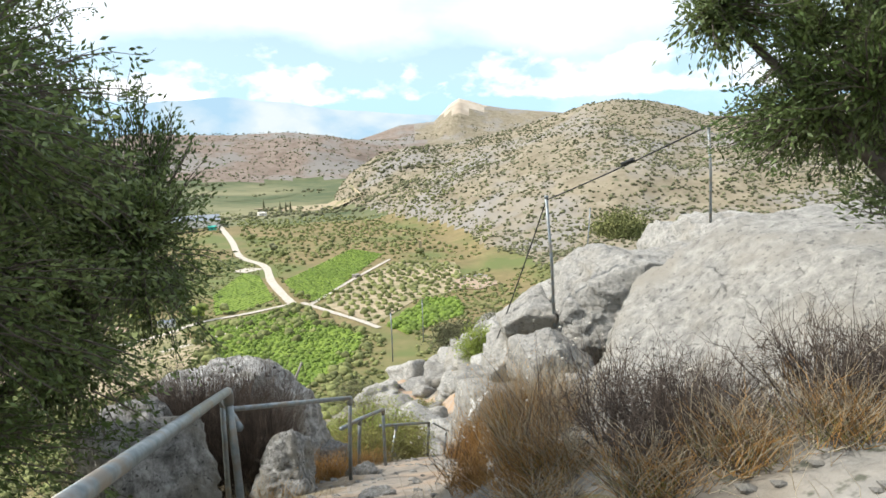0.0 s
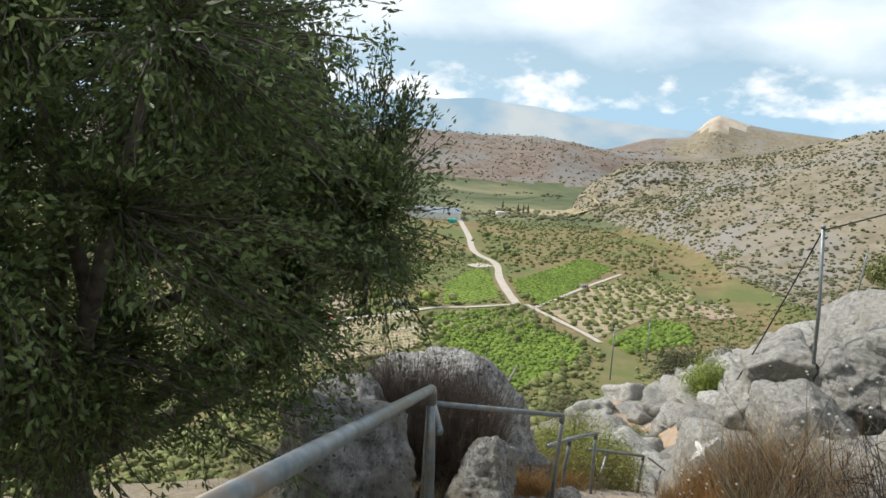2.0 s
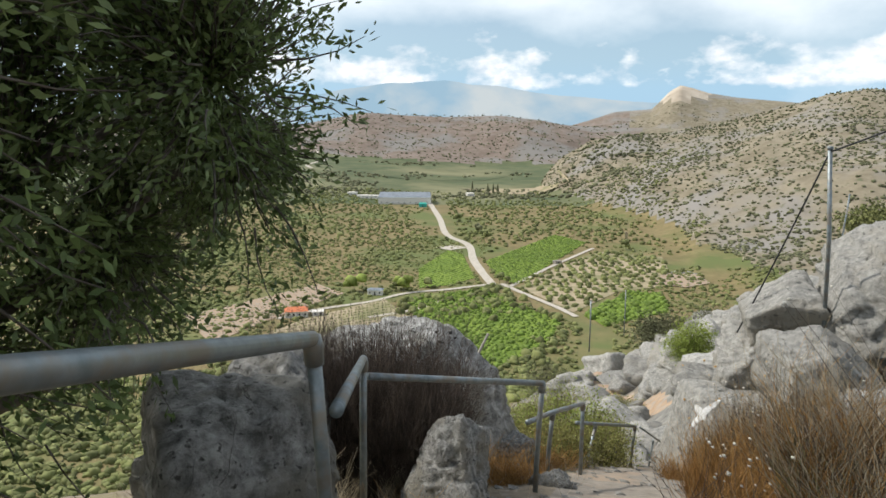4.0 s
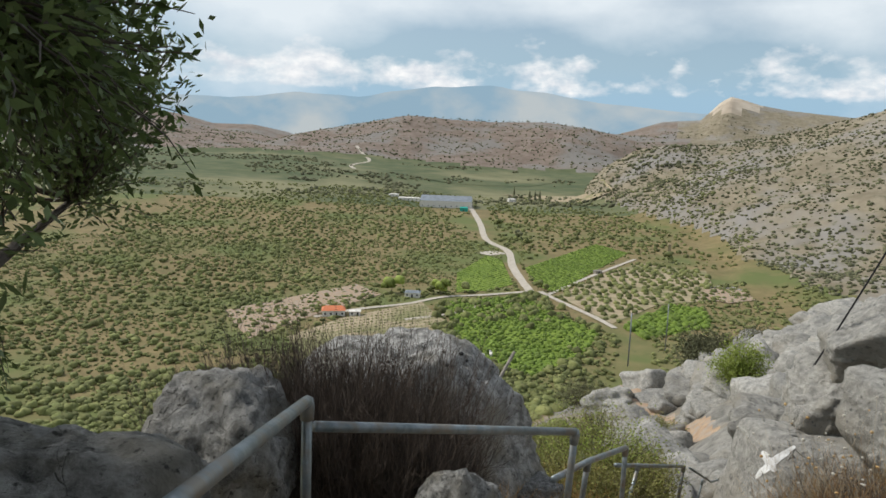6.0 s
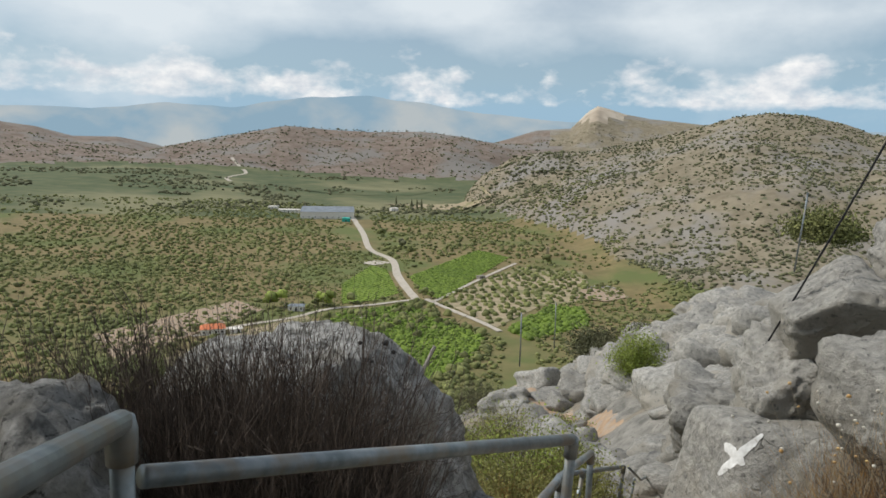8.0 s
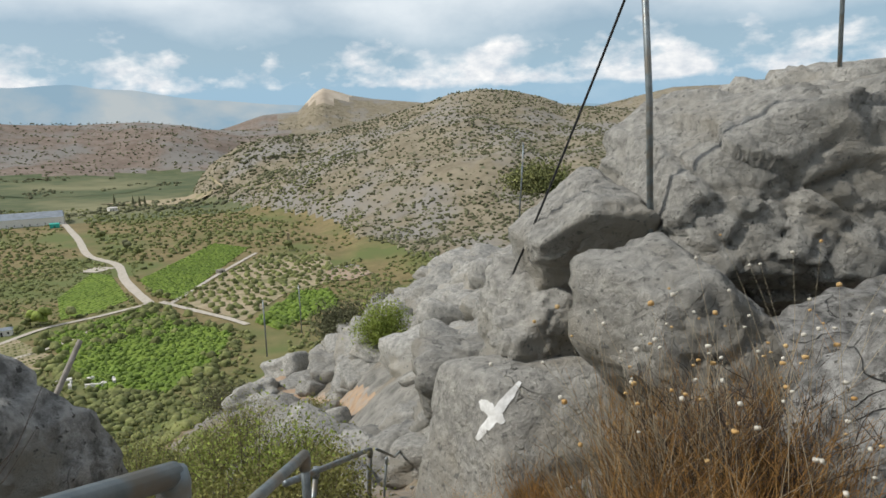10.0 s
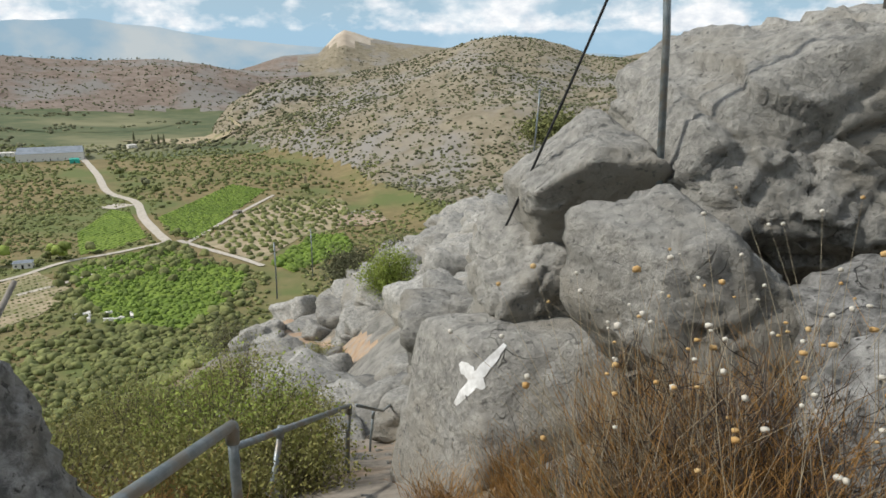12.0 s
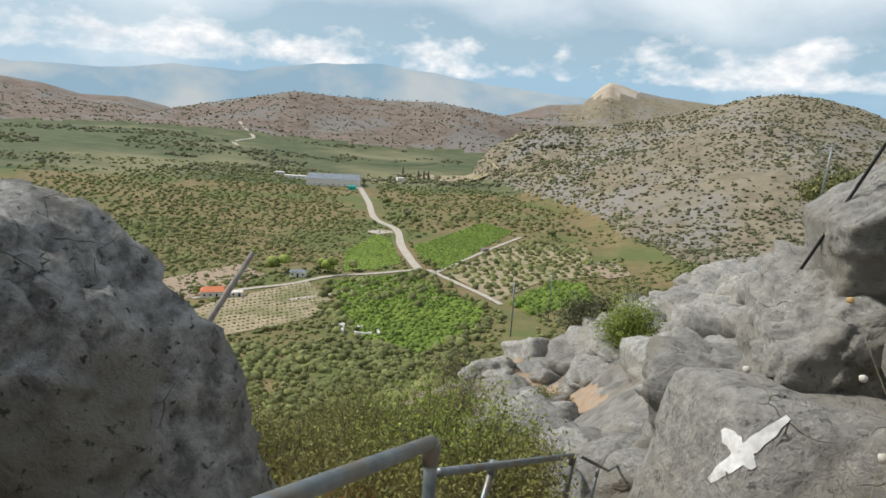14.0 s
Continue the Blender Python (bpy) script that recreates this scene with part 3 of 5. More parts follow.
for i in range(330):
    y = 17 + 42 * rng.random() ** 0.9
    d = rng.uniform(-2.5, 17) * (0.5 + y / 80)
    x = float(path_x(y)) + d
    if abs(x - 0.6 + (y - 45) * 0.12) < 1.05 and y > 22:
        continue
    s = rng.uniform(0.45, 1.25) * (0.65 + y / 55)
    z = float(land_z(x, y))
    boulder(FAR_ROCKS[i % 10], (x, y, z - 0.15 * s), (s * rng.uniform(0.9, 1.6), s * rng.uniform(0.8, 1.3), s * rng.uniform(0.6, 1.0)),
            (rng.uniform(-20, 20), rng.uniform(-5, 30), rng.uniform(0, 360)), "grey limestone boulder in the bare rocky spur", "spur boulders")


# ---- handrails ----
def rail(points, posts, label, radius=0.027):
    """A pipe handrail: bar through points, posts (top, foot) under it, an elbow at each post."""
    base = empty("handrail", posts[0][1], label, "handrail", "pipe handrails along the path")
    off = Vector(posts[0][1])
    tube_part("bar", [Vector(p) - off for p in points], radius, M["metal"], base, 14)
    for top, foot in posts:
        t, f = Vector(top) - off, Vector(foot) - off
        p = tube_part("post", [f - Vector((0, 0, 0.25)), f.lerp(t, 0.5), t], radius * 0.95, M["metal"], base, 12)
        e = tube_part("elbow", [t - (t - f).normalized() * 0.09, t - (t - f).normalized() * 0.02, t + Vector((0, 0, 0.012))], [radius * 1.22, radius * 1.3, radius * 1.05], M["metal"], p, 12, "pipe fitting clamped round the bar")
    return base


A, B, C = Vector((-1.10, 4.44, -0.11)), Vector((-1.74, 6.79, -1.0)), Vector((-0.64, 8.71, -1.79))
rail([A - Vector((-0.122, 0.957, -0.262)) * 3.4, A - Vector((-0.122, 0.957, -0.262)) * 1.5, A], [(A, A + Vector((0.03, 0.05, -0.98)))], "grey galvanised pipe handrail ending at a bolted post")
rail([A + Vector((0.03, 0.12, -0.3)), B], [(B, B + Vector((-0.02, 0.0, -0.95)))], "grey pipe handrail sloping down to a corner post")
rail([B + Vector((0.02, 0.04, -0.14)), C], [(C, C + Vector((-0.05, 0.02, -0.95)))], "grey pipe handrail running across to a leaning post")
D, E_ = Vector((-0.29, 11.0, -2.87)), Vector((0.60, 14.86, -4.75))
rail([(-0.80, 9.0, -2.32), (-0.60, 9.9, -2.56), D], [((-0.60, 9.9, -2.56), (-0.66, 9.9, -3.3)), (D, D + Vector((0, 0.02, -0.8)))], "rusty grey pipe handrail going down the path")
rail([(-0.39, 12.3, -3.69), E_], [((-0.1, 13.3, -4.1), (-0.3, 12.9, -5.0)), (E_, E_ + Vector((-0.06, 0, -0.85)))], "thin grey pipe handrail low on the path")
rail([E_ + Vector((0.1, 0.2, -0.1)), (1.3, 17.3, -6.1), (2.3, 20.5, -7.3)], [((2.3, 20.5, -7.3), (2.35, 20.5, -8.3)), ((1.1, 16.8, -5.85), (1.0, 16.8, -6.7))], "sagging cable handrail at the far bend of the path", 0.018)


# ---- cable poles ----
def cable_pole(foot, top, r, label):
    base = empty("cable_pole", foot, label, "pole", "cable poles")
    f, t = Vector(foot), Vector(top)
    tube_part("pipe", [Vector((0, 0, -0.4)), (t - f) * 0.5 + Vector((0.02, 0, 0)), t - f], r, M["metal"], base, 10)
    tube_part("cap", [t - f, t - f + Vector((0, 0, 0.05))], r * 1.3, M["metal"], base, 10)
    return base


cable_pole((3.0, 12.95, -2.2), (2.84, 12.9, 0.28), 0.03, "leaning galvanised pole among rocks holding a black cable")
cable_pole((7.0, 15.1, -0.4), (6.9, 15.1, 1.45), 0.03, "galvanised pole on top of the outcrop")
cable_pole((8.6, 31, -4.2), (8.8, 31, -1.9), 0.03, "thin pale pole on the rocky skyline")
cable_pole((-0.6, 65, -19), (-0.6, 65, -14.7), 0.06, "thin pale pole at the end of the spur")
cable_pole((2.6, 71, -19), (2.6, 71, -15.0), 0.05, "thin pale pole at the end of the spur")


def cable(points, label, r=0.012):
    vs, fs = tube(points, r, 6)
    bm = bmesh.new()
    bv = [bm.verts.new(v) for v in vs]
    for f in fs:
        bm.faces.new([bv[i] for i in dict.fromkeys(f)])
    return tagged(part("cable", bm, M["cable"], None), label, "cable")


def sag(a, b, drop, n=14):
    a, b = Vector(a), Vector(b)
    return [a.lerp(b, i / n) - Vector((0, 0, 4 * drop * (i / n) * (1 - i / n))) for i in range(n + 1)]


cable(sag((2.84, 12.9, 0.25), (5.2, 9.0, 2.0), 0.05), "black cable slung up from the pole over the slab")
cable_joint = tube_part("cable_joint", sag((3.75, 11.35, 0.93), (3.87, 11.15, 1.01), 0.0, 2), 0.035, M["cable"], None)
tagged(cable_joint, "small black joint clamped on the cable", "cable joint")
cable(sag((6.9, 15.1, 1.4), (5.0, 9.4, 1.85), 0.25), "black cable hanging between the upper pole and the slab")
cable(sag((2.84, 12.9, 0.25), (2.0, 14.0, -2.75), 0.05), "black cable hanging from the pole to the rocks")


# ---- plants ----
def leaf_cloud(centres, dirs, length, width, rng):
    """Pointed leaves as two-triangle diamonds, folded a little: arrays of vertices and faces."""
    n = len(centres)
    d = dirs / np.linalg.norm(dirs, axis=1, keepdims=True)
    s = np.cross(d, rng.normal(size=(n, 3)))
    s /= np.linalg.norm(s, axis=1, keepdims=True) + 1e-9
    L = (length * rng.uniform(0.7, 1.3, n))[:, None]
    W = (width * rng.uniform(0.7, 1.3, n))[:, None]
    v = np.stack([centres, centres + d * L * 0.45 + s * W, centres + d * L, centres + d * L * 0.45 - s * W], 1).reshape(-1, 3)
    f = np.arange(n * 4).reshape(-1, 4)
    return v, f


def twig_strips(starts, ends, r, rng, bend=0.12, segs=3):
    """Thin three-sided stems from starts to ends, bowed; arrays."""
    n = len(starts)
    d = ends - starts
    side = np.cross(d, rng.normal(size=(n, 3)))
    side /= np.linalg.norm(side, axis=1, keepdims=True) + 1e-9
    up = np.cross(d, side)
    up /= np.linalg.norm(up, axis=1, keepdims=True) + 1e-9
    ln = np.linalg.norm(d, axis=1, keepdims=True)
    rows = []
    for k in range(segs + 1):
        f = k / segs
        c = starts + d * f + side * ln * bend * math.sin(math.pi * f)
        rad = r * (1 - 0.75 * f)
        rad = rad[:, None] if hasattr(rad, "__len__") else rad
        for q in range(3):
            a = 2 * math.pi * q / 3
            rows.append(c + (side * math.cos(a) + up * math.sin(a)) * rad)
    v = np.stack(rows, 1).reshape(-1, 3)
    m = (segs + 1) * 3
    fs = []
    for k in range(segs):
        for q in range(3):
            fs.append([k * 3 + q, k * 3 + (q + 1) % 3, (k + 1) * 3 + (q + 1) % 3, (k + 1) * 3 + q])
    f = (np.array(fs)[None] + (np.arange(n) * m)[:, None, None]).reshape(-1, 4)
    return v, f


def olive_tree(foot, lobes, seed, twigs, per, label):
    base = empty("olive_tree", foot, label, "tree", "olive trees")
    rng = np.random.RandomState(seed)
    o = np.array(foot)
    c = np.mean([l[0] for l in lobes], 0) - o
    fork = c * 0.35 + np.array([0, 0, -0.2])
    tube_part("trunk", [Vector((0, 0, -0.4)), Vector(fork * 0.5) + Vector((0.1, 0.05, 0)), Vector(fork)], [0.26, 0.2, 0.17], M["bark"], base, 12)
    tips = []
    for k in range(11):
        lc, lr = lobes[k % len(lobes)]
        a = rng.uniform(0, 6.28)
        e = np.array(lc) - o + np.array(lr) * np.array([math.cos(a) * 0.55, math.sin(a) * 0.55, rng.uniform(-0.5, 0.6)])
        mid = (fork + e) / 2 + rng.normal(size=3) * 0.25
        tube_part("limb", [Vector(fork), Vector(mid), Vector(e)], [0.09, 0.055, 0.015], M["bark"], base, 7)
        tips += [mid, e, (mid + e) / 2]
    tips = np.array(tips)
    groups = twigs // 26
    which = rng.randint(0, len(lobes), groups)
    LC, LR = np.array([l[0] for l in lobes]) - o, np.array([l[1] for l in lobes])
    u = rng.normal(size=(groups, 3))
    u /= np.linalg.norm(u, axis=1, keepdims=True)
    heart = LC[which] + u * LR[which] * rng.uniform(0.2, 0.9, (groups, 1)) ** 0.5
    pick = rng.randint(0, groups, twigs)
    spread = 0.13 * LR[which][:, 0] * rng.uniform(0.7, 1.4, groups)
    ends = heart[pick] + rng.normal(size=(twigs, 3)) * spread[pick][:, None]
    wx, wy = ends[:, 0] + o[0], ends[:, 1] + o[1]
    # the crown stays clear of the path
    keep = (wx > 1.4) | ((wx < -0.95) & (wx < -0.54 - 0.71 * (wy - 4.32)))
    ends = ends[keep]
    twigs = len(ends)
    near = tips[np.argmin(((ends[:, None] - tips[None]) ** 2).sum(-1), 1)]
    d = ends - near
    ln = np.linalg.norm(d, axis=1, keepdims=True)
    starts = ends - d / ln * np.minimum(ln, 0.42)
    v, f = twig_strips(starts, ends, 0.006, rng, 0.1)
    vb, fb = twig_strips(near[::7], starts[::7], 0.012, rng, 0.12)
    mesh_ob("branchwork", np.concatenate([v, vb]), np.concatenate([f, fb + len(v)]), M["bark"], parent=base)
    t = rng.uniform(0.05, 1.05, (twigs, per, 1))
    cen = (starts[:, None] + (ends - starts)[:, None] * t).reshape(-1, 3) + rng.normal(size=(twigs * per, 3)) * 0.03
    dirs = np.repeat((ends - starts) / np.linalg.norm(ends - starts, axis=1, keepdims=True), per, 0) * 0.8 + rng.normal(size=(twigs * per, 3)) * 0.55
    lv, lf = leaf_cloud(cen, dirs, 0.047, 0.0085, rng)
    crown = mesh_ob("crown", lv, lf, M["olive_leaf"], parent=base, label="grey-green narrow olive leaves")
    crown["kind"] = "stuff"
    return base


# the last, high lobe is added above the view to shade slab and path
olive_tree((-3.9, 4.5, float(land_z(-3.9, 4.5))), [((-3.5, 6.3, 0.9), (1.4, 1.3, 2.2)), ((-2.45, 5.0, 0.75), (1.25, 1.0, 1.3)), ((-2.8, 3.8, 0.9), (1.75, 1.4, 1.9)), ((-3.1, 2.5, 0.8), (1.3, 1.1, 1.4)), ((-4.6, 3.4, 0.9), (2.0, 1.9, 2.4)), ((-3.7, 4.6, 2.9), (1.7, 2.2, 1.6))], 11, 9500, 34,
           "dense grey-green olive tree on the slope below the rail")
olive_tree((4.4, 4.4, float(land_z(4.4, 4.4))), [((2.75, 4.1, 1.75), (0.85, 0.75, 0.95)), ((2.25, 3.95, 2.15), (0.75, 0.6, 0.75)), ((3.3, 4.3, 2.5), (1.0, 0.9, 1.0)), ((4.0, 4.6, 2.0), (1.1, 1.0, 1.2))], 12, 2300, 26,
           "sparse grey-green olive tree above the bare slab")


def bush(name, at, size, seed, leaves, material, leaf=(0.03, 0.008), label="", stems=60, kind_cat="bush", stem_mat="dead_twig"):
    base = empty(name, at, label, kind_cat)
    rng = np.random.RandomState(seed)
    S = np.array(size)
    u = rng.normal(size=(stems, 3))
    u[:, 2] = np.abs(u[:, 2]) + 0.25
    u /= np.linalg.norm(u, axis=1, keepdims=True)
    ends = u * S * rng.uniform(0.7, 1.05, (stems, 1))
    starts = rng.normal(size=(stems, 3)) * S * 0.08
    starts[:, 2] = -0.1 * S[2]
    v, f = twig_strips(starts, ends, 0.006 * max(1, S[2]), rng, 0.1)
    mesh_ob("branchwork", v, f, M[stem_mat], parent=base)
    if leaves:
        k = rng.randint(0, stems, leaves)
        t = rng.uniform(0.35, 1.05, (leaves, 1))
        cen = starts[k] + (ends - starts)[k] * t + rng.normal(size=(leaves, 3)) * S * 0.13
        lv, lf = leaf_cloud(cen, rng.normal(size=(leaves, 3)) + (0, 0, 0.5), leaf[0], leaf[1], rng)
        o = mesh_ob("foliage", lv, lf, M[material], parent=base)
        o["kind"] = "stuff"
    return base


def dead_bush(at, size, seed, n, label):
    base = empty("dead_bush", at, label, "bush")
    rng = np.random.RandomState(seed)
    S = np.array(size)
    st = np.clip(rng.normal(size=(n, 3)), -1.5, 1.5) * S * (0.4, 0.4, 0.0)
    up = np.clip(rng.normal(size=(n, 3)), -1.6, 1.4) * (0.5, 0.5, 0.2) + (0, 0, 0.87)
    en = st * 1.25 + up * S * rng.uniform(0.5, 1.0, (n, 1)) * (0.55, 0.55, 1.0)
    vs, fs, o = [], [], 0
    for k in range(36):
        v, f = twig_strips(st[k:k + 1], en[k:k + 1], 0.006, rng, 0.06, 4)
        mesh_ob("branch", v, f, M["dead_twig"], parent=base)
    v, f = twig_strips(st[36:], en[36:], 0.0042, rng, 0.06)
    vs.append(v), fs.append(f)
    o += len(v)
    for lev in range(3):
        k = rng.randint(0, n, n * 2)
        t = rng.uniform(0.3, 0.95, (n * 2, 1))
        a = st[k] + (en - st)[k] * t
        b = a + (en - st)[k] * 0.16 + rng.normal(size=(n * 2, 3)) * 0.11
        v, f = twig_strips(a, b, 0.0025, rng, 0.1, 2)
        vs.append(v), fs.append(f + o)
        o += len(v)
    tw = mesh_ob("brushwood", np.concatenate(vs), np.concatenate(fs), M["dead_twig"], parent=base, label="tangled dry twigs")
    tw["kind"] = "stuff"
    return base


def grass_tuft(at, size, seed, n, material, label, heads=0):
    base = empty("grass_tuft", at, label, "grass")
    rng = np.random.RandomState(seed)
    S = np.array(size)
    st = np.clip(rng.normal(size=(n, 3)), -1.7, 1.7) * S * (0.3, 0.3, 0)
    a = rng.uniform(0, 2 * math.pi, n)
    ln = rng.uniform(0.5, 1.1, n)
    en = st + np.stack([np.cos(a) * S[0] * 0.6, np.sin(a) * S[1] * 0.6, S[2] * ln], -1) * rng.uniform(0.6, 1.0, (n, 1))
    for k in range(4):
        grow = (1.15, 0.95, 0.5, 0.8)[k]
        v, f = twig_strips(st[k::4], st[k::4] + (en - st)[k::4] * grow, (0.0032, 0.0032, 0.0028, 0.0026)[k], rng, 0.16, 3)
        o = mesh_ob("sheaf", v, f, M[("pale_straw", material, "shrub_leaf", "dead_twig")[k] if heads else material], parent=base)
        o["kind"] = "stuff"
    return base


dead_bush((-2.5, 9.05, float(land_z(-2.5, 9.05))), (1.15, 0.7, 1.85), 3, 5200, "dense grey-brown dead bush in front of a boulder")
dead_bush((-3.4, 9.3, float(land_z(-3.4, 9.3))), (1.0, 0.7, 1.6), 4, 3400, "grey-brown dead bush beside a boulder")
grass_tuft((1.35, 6.6, float(land_z(1.35, 6.6))), (0.7, 0.6, 0.85), 5, 2600, "straw", "tall orange-brown dry grass tuft beside the path", 1)
grass_tuft((1.45, 10.1, float(land_z(1.45, 10.1))), (0.7, 0.6, 0.85), 6, 2600, "straw", "orange-brown dry grass clump at the cross rock", 1)
grass_tuft((0.9, 4.6, float(land_z(0.9, 4.6))), (0.5, 0.5, 0.35), 7, 500, "straw", "low dry grass at the edge of the path")
dead_bush((1.75, 9.9, float(land_z(1.75, 9.9))), (0.6, 0.5, 0.75), 9, 350, "dark dead thistle bush at the cross rock")
dead_bush((1.75, 4.25, float(land_z(1.75, 4.25))), (0.75, 0.6, 0.58), 8, 420, "pale dead thistle bush below the slab")
dead_bush((2.7, 3.9, float(land_z(2.7, 3.9))), (0.6, 0.5, 0.5), 10, 220, "grey dead bush below the slab")
for x_, y_, h_, k_ in ((1.45, 3.7, 0.35, 61), (1.95, 3.65, 0.4, 62), (2.4, 3.5, 0.4, 63), (1.15, 4.6, 0.4, 64), (1.05, 5.2, 0.5, 65), (0.85, 3.9, 0.25, 66)):
    grass_tuft((x_, y_, float(land_z(x_, y_))), (0.5, 0.45, h_), k_, 700, "straw", "orange-brown dry grass below the slab", 1)
bush("shrub", (-0.9, 14.6, float(land_z(-0.9, 14.6))), (1.2, 1.0, 1.1), 21, 5000, "shrub_leaf", (0.05, 0.012), "olive-yellow spiny shrub beside the lower path", 120, "shrub")
bush("shrub", (-2.6, 15.5, float(land_z(-2.6, 15.5))), (1.4, 1.2, 1.5), 22, 5000, "shrub_leaf", (0.05, 0.012), "grey-green shrub below the boulder", 120, "shrub")
bush("shrub", (-1.6, 18.5, float(land_z(-1.6, 18.5))), (1.6, 1.4, 1.3), 23, 5000, "shrub_leaf", (0.05, 0.014), "yellowing shrub on the slope", 120, "shrub")
bush("shrub", (4.1, 34.3, -9.6), (1.3, 1.2, 1.75), 24, 7000, "bright_leaf", (0.085, 0.028), "round bright green shrub among the rocks", 90, "shrub")
bush("shrub", (4.6, 52, -14.4), (2.6, 2.2, 2.2), 25, 7000, "scrub_leaf", (0.16, 0.05), "dark green shrub on the spur", 90, "shrub")
bush("shrub", (13.2, 40, -4.5), (2.1, 1.8, 1.4), 26, 6000, "grove_leaf", (0.14, 0.05), "dark olive shrub on the rocky skyline", 90, "shrub")


# ---- the painted cross ----
def painted_stroke(parent_ob, a, b, width, towards, name="paint"):
    """A thin daub of paint laid on a rock between two points, pressed along a direction."""
    inv = parent_ob.matrix_world.inverted()
    d = (inv.to_3x3() @ Vector(towards)).normalized()
    bm = bmesh.new()
    a, b = Vector(a), Vector(b)
    side = (b - a).cross(Vector(towards)).normalized()
    n, m = 22, 6
    grid = []
    for i in range(n + 1):
        row = []
        for k in range(m + 1):
            ragged = (1 + 0.3 * noise.noise(Vector((i * 0.45, (k > 3) * 5.0, a.x * 9)))) * min(1, 0.35 + 3 * min(i, n - i) / n)
            p = a.lerp(b, i / n) + side * (k / m - 0.5) * width * ragged
            o = inv @ p - d * 3
            hit, loc, nor, _ = parent_ob.ray_cast(o, d)
            row.append(bm.verts.new(parent_ob.matrix_world @ loc - Vector(towards).normalized() * 0.007) if hit else None)
        grid.append(row)
    for i in range(n):
        for k in range(m):
            q = (grid[i][k], grid[i + 1][k], grid[i + 1][k + 1], grid[i][k + 1])
            if all(q) and max((q[0].co - q[2].co).length, (q[1].co - q[3].co).length) < 0.25:
                bm.faces.new(q).smooth = True
    ob = part(name, bm, M["white_paint"], None)
    return ob


CROSS_AT = Vector((1.34, 12.62, -3.48))
press = (0.25, 0.9, -0.45)
mark = empty("painted_cross", CROSS_AT, "rough white cross painted on a limestone block", "painted mark")
for a_, b_, w_ in (((-0.18, -0.08, -0.22), (0.30, 0.11, 0.18), 0.08), ((-0.10, 0.0, 0.12), (0.10, 0.0, -0.13), 0.095)):
    s_ = painted_stroke(CROSS_ROCK, CROSS_AT + Vector(a_), CROSS_AT + Vector(b_), w_, press, "stroke")
    s_.parent = mark
    s_.matrix_parent_inverse = Matrix.Translation(-CROSS_AT)


# ---- the valley: roads, fields, groves, buildings ----
def inside(poly, x, y):
    c = np.zeros(np.shape(x), bool)
    n = len(poly)
    for i in range(n):
        (x1, y1), (x2, y2) = poly[i], poly[(i + 1) % n]
        cut = ((y1 > y) != (y2 > y)) & (x < (x2 - x1) * (y - y1) / (y2 - y1 + 1e-9) + x1)
        c ^= cut
    return c


def draped(name, poly, material, label, category, lift=0.3, step=12, kind="structure"):
    """A patch of land cut to a polygon and laid over the ground."""
    bm = bmesh.new()
    bm.faces.new([bm.verts.new((px_, py_, 0)) for px_, py_ in poly])
    xs, ys = [p[0] for p in poly], [p[1] for p in poly]
    for axis, lo, hi in ((0, min(xs), max(xs)), (1, min(ys), max(ys))):
        c = lo + step
        while c < hi:
            co, no = [0, 0, 0], [0, 0, 0]
            co[axis], no[axis] = c, 1
            bmesh.ops.bisect_plane(bm, geom=bm.verts[:] + bm.edges[:] + bm.faces[:], plane_co=co, plane_no=no)
            c += step
    for v in bm.verts:
        v.co.z = float(land_z(v.co.x, v.co.y)) + lift
    bmesh.ops.recalc_face_normals(bm, faces=bm.faces)
    return tagged(part(name, bm, material, None), label, category, kind=kind)


def road(points, width, label):
    """A gravel track of that width along points, rounded at the bends."""
    P = [Vector((*p, 0)) for p in points]
    fine = []
    for i in range(len(P) - 1):
        a, b, c, d = P[max(i - 1, 0)], P[i], P[i + 1], P[min(i + 2, len(P) - 1)]
        for k in range(8):
            t = k / 8
            fine.append(0.5 * ((2 * b) + (c - a) * t + (2 * a - 5 * b + 4 * c - d) * t * t + (3 * b - a - 3 * c + d) * t**3))
    fine.append(P[-1])
    vs = []
    for i, p in enumerate(fine):
        d = (fine[min(i + 1, len(fine) - 1)] - fine[max(i - 1, 0)]).normalized()
        s = Vector((-d.y, d.x, 0))
        w = width * (1 + 0.15 * noise.noise(p * 0.05))
        for q in (-0.5, 0, 0.5):
            v = p + s * q * w
            vs.append((v.x, v.y, float(land_z(v.x, v.y)) + 0.45))
    n = len(fine)
    fs = [(i * 3 + k, i * 3 + k + 1, i * 3 + k + 4, i * 3 + k + 3) for i in range(n - 1) for k in (0, 1)]
    return tagged(mesh_ob("road", vs, fs, M["road"]), label, "road", kind="structure")


J = (-66, 445)
road([(-214, 880), (-207, 850), (-163, 719), (-135, 625), (-106, 577), (-90, 515), J], 6.0, "pale gravel farm road winding to a shed")
road([J, (-90, 424), (-113, 408), (-128, 383), (-149, 361), (-164, 337)], 3.6, "pale gravel track to a red-roofed house")
road([(-60, 447), (-43, 423), (-22, 395), (-10, 376)], 3.8, "pale gravel track between groves")
road([(-54, 440), (-42, 480), (-27, 524), (-4, 585)], 3, "pale earth track beside a green field")
road([(-640, 1520), (-560, 1400), (-540, 1260), (-500, 1180)], 7, "pale dirt road far across the plain")
road([(-118, 350), (-98, 372), (-88, 395)], 3, "short pale track between vines and grove")

FIELD_R = [(-82, 517), (-39, 643), (-10, 611), (-31, 529), (-50, 448), (-64, 463)]
FIELD_L = [(-124, 481), (-118, 552), (-103, 538), (-80, 462), (-92, 436), (-109, 424)]
